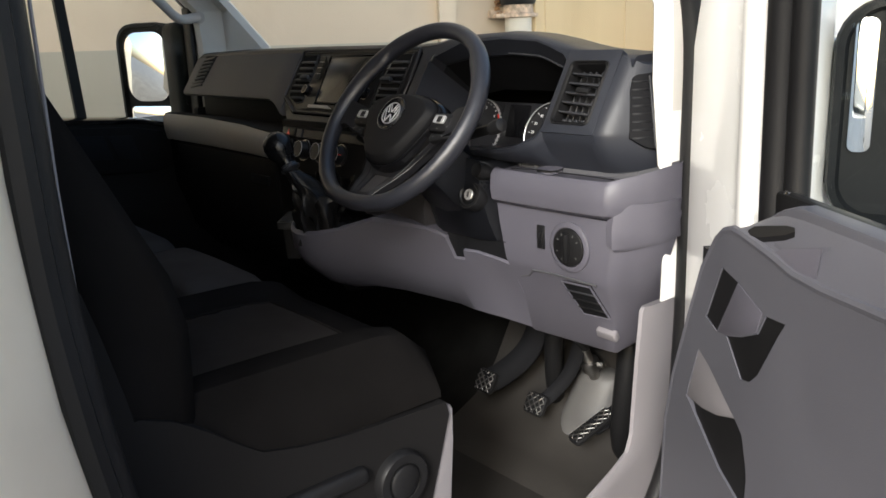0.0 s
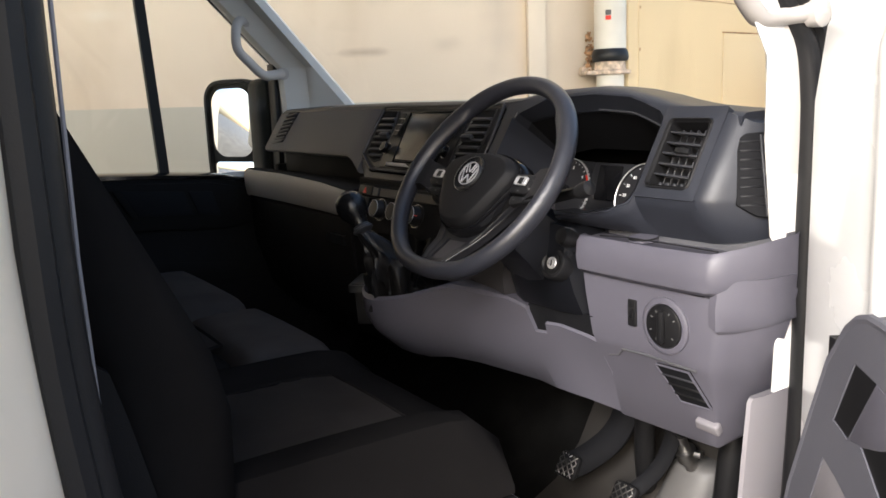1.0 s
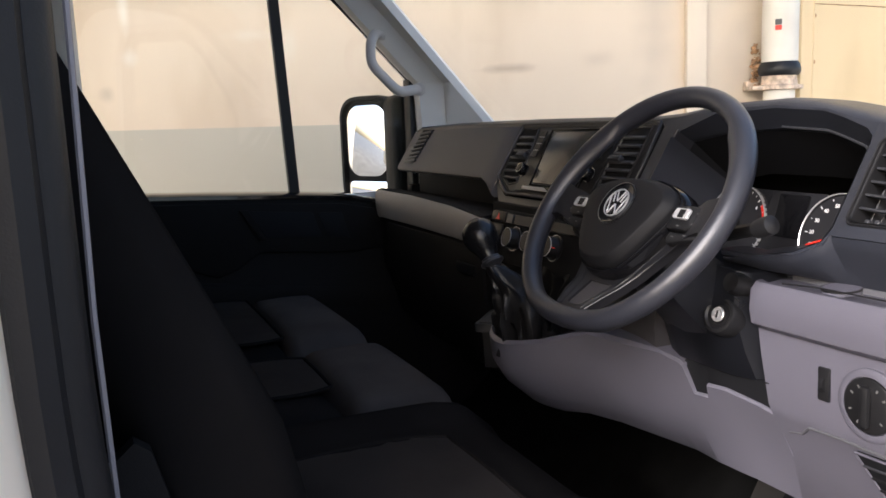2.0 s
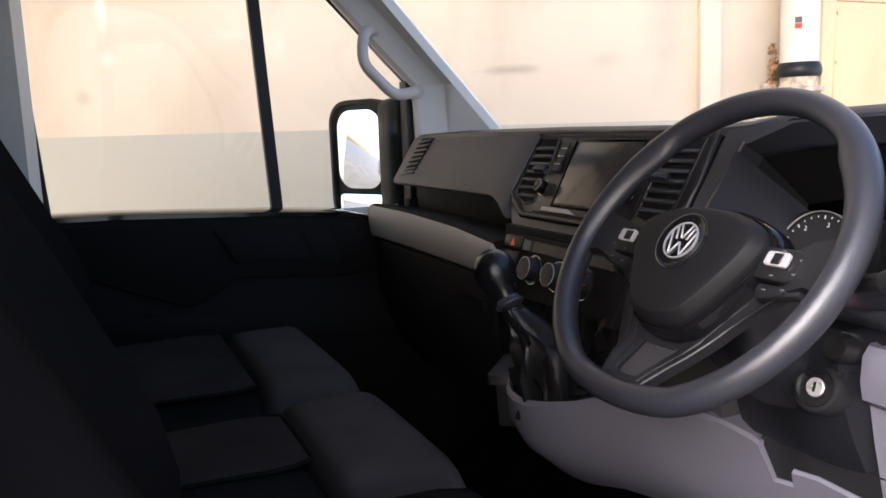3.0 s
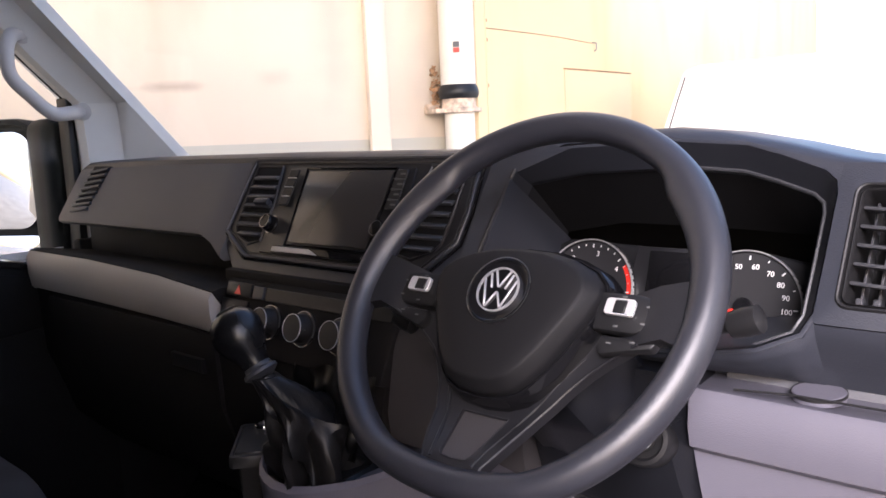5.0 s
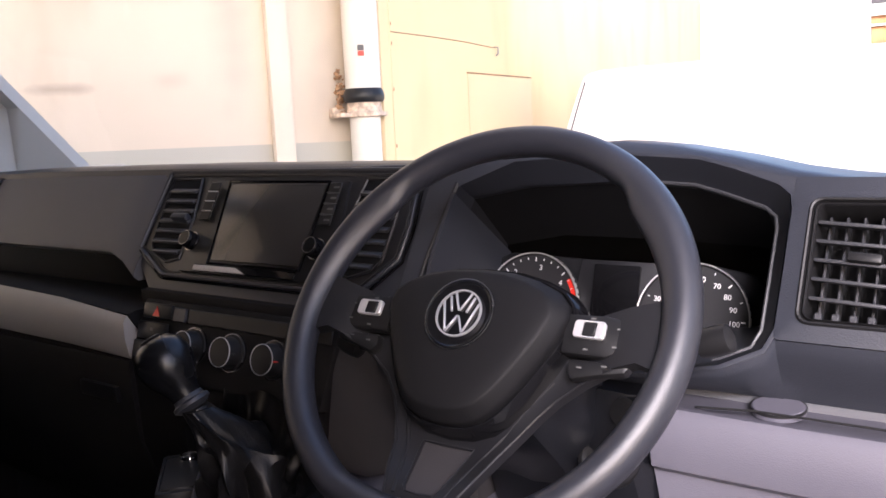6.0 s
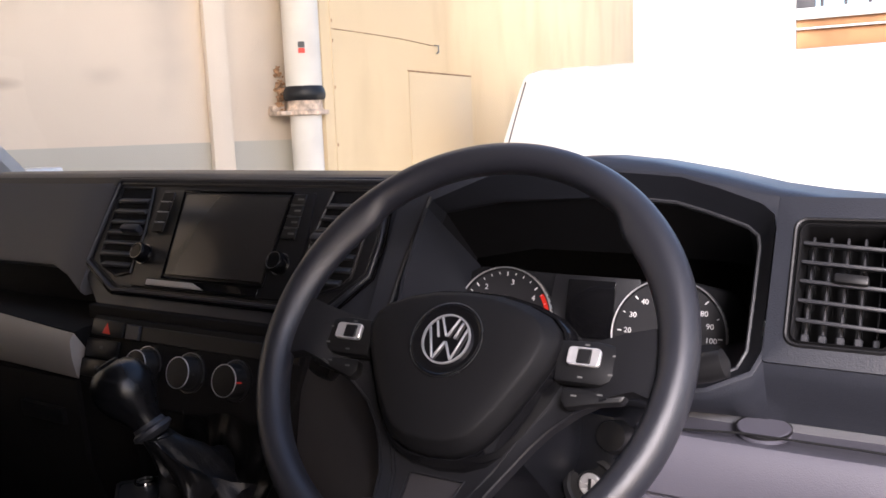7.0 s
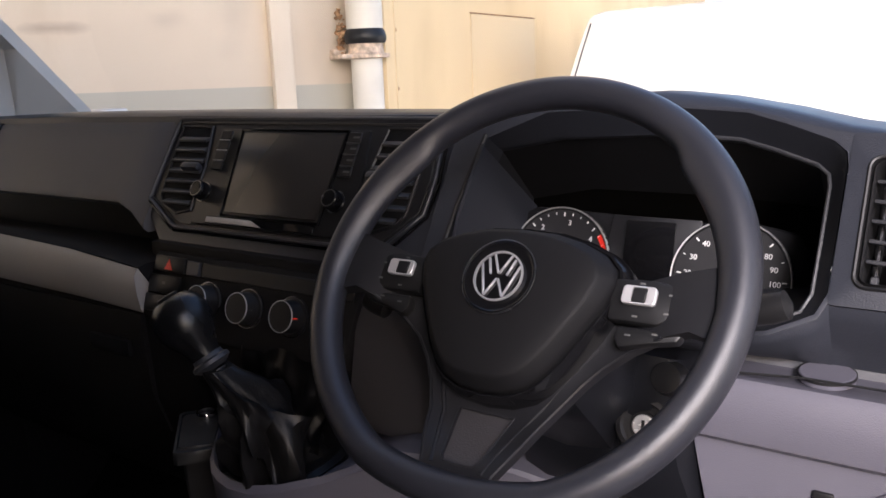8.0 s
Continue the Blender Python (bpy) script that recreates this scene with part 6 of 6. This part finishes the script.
part("mirror_triangle", loft([[(x, 0.2565, 1.32), (x, 0.2565, 1.60), (x, 0.280, 1.58), (x, 0.30, 1.32)] for x in (-0.93, -0.903)]), PILLAR, pd, "light grey sail panel")
part("sail_line", tube([(-0.889, 0.268, 1.33), (-0.889, 0.272, 1.50), (-0.893, 0.262, 1.585)], 0.0014, 5), RUBBER, pd)
part("divider", loft([[(-0.965, -0.128 + dy, z), (-0.945, -0.128 + dy, z), (-0.945, -0.100 + dy, z), (-0.965, -0.100 + dy, z)] for dy, z in ((0.003, 1.33), (-0.03, 2.02))]), RUBBER, pd, "black window divider bar")
part("rear_frame", loft([[(-0.965, -0.665 + dy, z), (-0.935, -0.665 + dy, z), (-0.935, -0.625 + dy, z), (-0.965, -0.625 + dy, z)] for dy, z in ((0.0, 1.32), (-0.02, 1.65), (-0.04, 2.03))]), RUBBER, pd)
part("top_frame", rbox(-0.965, -0.90, -0.68, -0.12, 2.0, 2.07, 0.01), RUBBER, pd)
part("slope_frame", tube([(-0.94, 0.247, 1.645), (-0.94, 0.128, 1.770), (-0.935, 0.048, 1.850), (-0.93, -0.14, 2.03)], 0.0075, 8), RUBBER, pd)
bm = bmesh.new()
vs = [bm.verts.new(p) for p in ((-0.955, -0.65, 1.325), (-0.955, 0.242, 1.325), (-0.955, 0.242, 1.645), (-0.95, -0.135, 2.03), (-0.95, -0.67, 2.03))]
bm.faces.new(vs)
gl = part("window_glass", bm, GLASS, pd, "clear side window")
gl.visible_shadow = False
part("outer_skin", loft([[(-0.966, y, 1.32), (-1.0, y, 1.25), (-1.02, y, 0.9), (-0.99, y, 0.5), (-0.965, y, 0.5)] for y in (-0.66, 0.22)]), WHITE, pd)

# ---- door mirrors ----
def mirror(parent_label, R, L, z0, zm, z1, group, strip=None):
    """A tall two-glass mirror: R and L are the inner and outer edges of its glass in plan."""
    R, L = Vector((*R, 0)), Vector((*L, 0))
    ax = (R - L).normalized()
    n = Vector((ax.y, -ax.x, 0))
    if n.y > 0:
        n = -n
    w = (R - L).length
    m = frame_of((L.x, L.y, z0), ax, (0, 0, 1))
    from_r = (m.to_3x3() @ Vector((0, 0, 1))).dot(n) < 0
    if from_r:
        m = frame_of((R.x, R.y, z0), -ax, (0, 0, 1))
    mi = thing("door_mirror", (*((R + L) / 2).to_2d(), z0 - 0.03), parent_label, "mirror", group)
    h = z1 - z0
    def sec(k, z):
        o = rrect(-0.035 + k, w + 0.025 - k, -0.03 + k, h + 0.03 - k, max(0.03, 0.072 - k), 6)
        return [m @ Vector((x, y, z)) for x, y in o]
    part("housing", loft([sec(0.05, -0.10), sec(0.018, -0.085), sec(0.004, -0.05), sec(0.0, -0.01), sec(0.003, 0.008), sec(0.014, 0.010), sec(0.018, 0.0), sec(0.020, -0.004)]), MIRRORSHELL, mi)
    if strip:
        # a single narrow glass in a broad black shell
        a, b = strip if from_r else (w - strip[1], w - strip[0])
        part("main_glass", slab(rrect(a, b, zm - z0 + 0.008, h, 0.012, 5), 0.003, 0.001, m=m @ move(0, 0, 0.002)), MIRROR, mi, "narrow mirror glass")
        return mi, m, w, h
    part("main_glass", slab(rrect(0.0, w, zm - z0 + 0.008, h, 0.055, 7), 0.003, 0.001, m=m @ move(0, 0, 0.006)), MIRROR, mi, "bright main mirror glass")
    part("wide_glass", slab(rrect(0.0, w, 0.0, zm - z0 - 0.008, 0.018, 5), 0.003, 0.001, m=m @ move(0, 0, 0.006)), MIRROR, mi, "small wide-angle mirror glass")
    return mi, m, w, h


mi, mm, mw, mh = mirror("black passenger door mirror with two glasses", (-1.095, 0.232), (-1.255, 0.152), 1.276, 1.345, 1.580, "door mirrors")
part("arm", rbox(-1.10, -0.955, 0.245, 0.300, 1.29, 1.36, 0.015, 3), MIRRORSHELL, mi)
part("inner_shell", rbox(-1.105, -0.985, 0.214, 0.32, 1.25, 1.605, 0.03, 3), MIRRORSHELL, mi)

# ---- driver's door, standing open ----
DA = radians(55)
DD = frame_of((1.0, 0.26, 0), (math.sin(DA), -math.cos(DA), 0), (0, 0, 1))
dd = thing("driver_door", (1.0, 0.26, 0.48), "open driver's door, white outside with grey inner trim", "door")


def dslab(pts, top, depth, r, mat, name, label="", parent=None):
    return part(name, slab(pts, depth, r, m=DD @ move(0, 0, top)), mat, parent or dd, label)


dslab([(-0.06, 0.50), (-0.06, 1.50), (-0.03, 1.60), (0.143, 1.60), (0.166, 1.300), (1.06, 1.300), (1.06, 0.50)], 0.085, 0.075, 0.008, WHITE, "door_shell")
DT = DD @ move(0.0335, -0.002, 0.0)


def tslab(pts, top, depth, r, mat, name, label="", parent=None):
    return part(name, slab(pts, depth, r, m=DT @ move(0, 0, top)), mat, parent or dd, label)


rec1 = [(0.175, 1.2393), (0.221, 1.2333), (0.1673, 1.1519), (0.1318, 1.1602)]
rec2 = [(0.196, 1.1564), (0.235, 1.169), (0.2766, 1.1883), (0.2938, 1.2158), (0.3378, 1.2215), (0.322, 1.1998), (0.2826, 1.1404), (0.2629, 1.1235), (0.2408, 1.1176)]
mouth = [(0.112, 1.1075), (0.146, 1.0983), (0.2265, 1.0635), (0.2519, 1.0504), (0.267, 1.015), (0.2702, 1.0), (0.268, 0.975), (0.262, 0.952), (0.2433, 0.9597), (0.19, 0.971), (0.0747, 1.0235)]
panel = [(-0.02, 0.50), (-0.015, 0.80), (-0.005, 0.95), (0.020, 1.03), (0.074, 1.145), (0.112, 1.222), (0.150, 1.268), (0.172, 1.284), (0.196, 1.291), (0.222, 1.2905), (0.264, 1.2867), (0.305, 1.2825), (0.3426, 1.277), (0.40, 1.277), (0.56, 1.288), (1.02, 1.292), (1.02, 0.50)]
tp = part("trim_panel", holed(panel, [rec1, rec2, mouth], 0.05, m=DT @ move(0, 0, 0.142)), DOORGREY, dd, "mid-grey grained door trim", 30)
part("trim_edge", tube([DT @ Vector((x, z, 0.1375)) for x, z in panel[:16]], 0.006, 8), DOORGREY, tp)
# black sheet just under the face stands in for shade in both recesses
tslab([(0.11, 1.25), (0.35, 1.24), (0.30, 1.11), (0.11, 1.13)], 0.1402, 0.02, 0.0, RUBBER, "recess_shade", "", tp)
# the pull handle stands between its two recesses
tslab([(0.222, 1.2325), (0.2860, 1.2172), (0.2760, 1.1900), (0.235, 1.1705), (0.200, 1.1585), (0.1725, 1.1540)], 0.1428, 0.010, 0.0008, KNEE, "pull_cup", "paler grey pull cup", tp)

tslab([(0.105, 1.115), (0.24, 1.075), (0.2330, 1.0620), (0.174, 1.0390), (0.128, 1.0278), (0.07, 1.0215)], 0.1408, 0.006, 0.001, KICK, "pocket_ledge", "pale grey ledge of the door pocket", tp)
# another black sheet, for the shade inside the door pocket
tslab([(0.06, 1.075), (0.29, 1.075), (0.29, 0.93), (0.16, 0.93)], 0.1385, 0.010, 0.0, RUBBER, "pocket_shade", "", tp)
# sloping top of the armrest up to the window's ledge
rows_ = []
for x, zr, zl in ((0.172, 1.284, 1.286), (0.196, 1.291, 1.300), (0.222, 1.2905, 1.316), (0.264, 1.2867, 1.328), (0.305, 1.2825, 1.331), (0.3426, 1.277, 1.332), (0.40, 1.277, 1.333), (0.56, 1.288, 1.333), (1.02, 1.292, 1.333)):
    rows_.append([DT @ Vector((x, z, d)) for z, d in ((zr, 0.139), (zr + (zl - zr) * 0.42, 0.122), (zl - 0.005, 0.106), (zl, 0.098), (zl, 0.080), (1.25, 0.080), (1.25, 0.12))])
part("armrest_top", loft(rows_), DOORGREY, tp, "sloping grey armrest top")


def top_at(x, u):
    """A place on the armrest's top: x along the door, u from its ridge (0) to the ledge (1)."""
    zr = 1.2905 if x < 0.222 else 1.2905 - (x - 0.222) * 0.112 if x < 0.3426 else 1.277
    return DT @ Vector((x, zr + (1.330 - zr) * u + 0.002, 0.139 - 0.036 * u + 0.001))


part("window_switch", loft([[top_at(x, u) + Vector((0, 0, e)) for x, u in ((0.228, 0.10), (0.232, 0.24), (0.244, 0.34), (0.282, 0.58), (0.298, 0.62), (0.303, 0.56), (0.292, 0.42), (0.256, 0.12), (0.238, 0.05))] for e in (-0.004, 0.0022)]), SATIN, tp, "black window switch")
part("switch_plate", loft([[top_at(x, u) + Vector((0, 0, e)) for x, u in ((0.284, 0.22), (0.302, 0.42), (0.338, 0.63), (0.370, 0.62), (0.302, 0.22))] for e in (-0.005, 0.0006)]), DOORGREY, tp, "darker switch plate")
part("ledge_cup", loft([[top_at(x, u) + Vector((0, 0, e)) for x, u in ((0.292, 0.03), (0.304, 0.20), (0.360, 0.53), (0.378, 0.15), (0.364, 0.04))] for e in (-0.005, 0.0015)]), KNEE, tp, "paler grey finger cup")
tslab([(0.205, 1.300), (0.217, 1.309), (0.245, 1.324), (0.28, 1.335), (1.03, 1.336), (1.03, 1.290), (0.20, 1.290)], 0.108, 0.028, 0.005, DOORGREY, "window_ledge")
# window frame and glass
post = [DD @ Vector((p[0] + 0.014, p[1], p[2])) for p in ((0.181, 1.270, 0.072), (0.169, 1.56, 0.070), (0.212, 1.66, 0.065), (0.40, 1.90, 0.05), (0.54, 2.02, 0.04), (0.98, 2.03, 0.04), (1.03, 1.9, 0.05), (1.04, 1.325, 0.080))]
part("window_seal", tube(post, 0.019, 10), RUBBER, dd)
part("window_channel", tube([p + (DD.to_3x3() @ Vector((0.022 if i < 5 else -0.03, -0.03 if 3 < i < 7 else 0.0, -0.016))) for i, p in enumerate(post)], 0.016, 10), SATIN, dd)
part("waist_seal", rbox(0.19, 1.04, 1.285, 1.330, 0.058, 0.079, 0.006, 2, m=DD), RUBBER, dd, "black waist seal under the glass")
# small chrome bead added to make the glint on the glass
part("glass_glint", lathe([(0.001, 0.0), (0.007, 0.001), (0.008, 0.004), (0.004, 0.007), (0.001, 0.008)], 10, DD @ move(0.225, 1.325, 0.07)), CHROME, dd, "chrome bead standing in for a glint in the corner of the glass")
part("window_frame", tube([p + (DD.to_3x3() @ Vector((-0.05 if i < 5 else 0.03, 0.03 if 3 < i < 7 else 0.0, 0.0))) for i, p in enumerate(post)], 0.026, 10), WHITE, dd)
bm = bmesh.new()
bm.faces.new([bm.verts.new(DD @ Vector((p[0] + 0.010, p[1], p[2]))) for p in ((0.19, 1.30, 0.055), (1.04, 1.30, 0.055), (1.03, 1.95, 0.04), (0.95, 2.02, 0.035), (0.54, 2.02, 0.035), (0.22, 1.66, 0.05), (0.178, 1.56, 0.055))])
gl = part("window_glass", bm, GLASS, dd, "clear door window")
gl.visible_shadow = False
part("outer_handle", rbox(0.85, 0.98, 1.12, 1.15, -0.03, 0.0, 0.008, 2, m=DD), SATIN, dd)
part("inner_skin", rbox(0.03, 1.02, 0.52, 0.62, 0.095, 0.13, 0.01, 2, m=DD), DOORGREY, dd)
mirror_in, mirror_out = DD @ Vector((-0.063, 0, -0.177)), DD @ Vector((0.02, 0, -0.34))
mi2, mm2, mw2, mh2 = mirror("black driver's door mirror seen through the glass", tuple(mirror_in.to_2d()), tuple(mirror_out.to_2d()), 1.24, 1.32, 1.53, "door mirrors", (-0.008, 0.025))
part("arm", tube([DD @ Vector(p) for p in ((-0.06, 1.30, 0.012), (-0.10, 1.29, -0.06), (-0.13, 1.29, -0.17))], 0.022, 10), SATIN, mi2)
for z in (0.75, 1.18):
    part("hinge", rbox(-0.03, 0.05, z - 0.04, z + 0.04, 0.02, 0.06, 0.006, 2, m=DD), WHITE, dd)
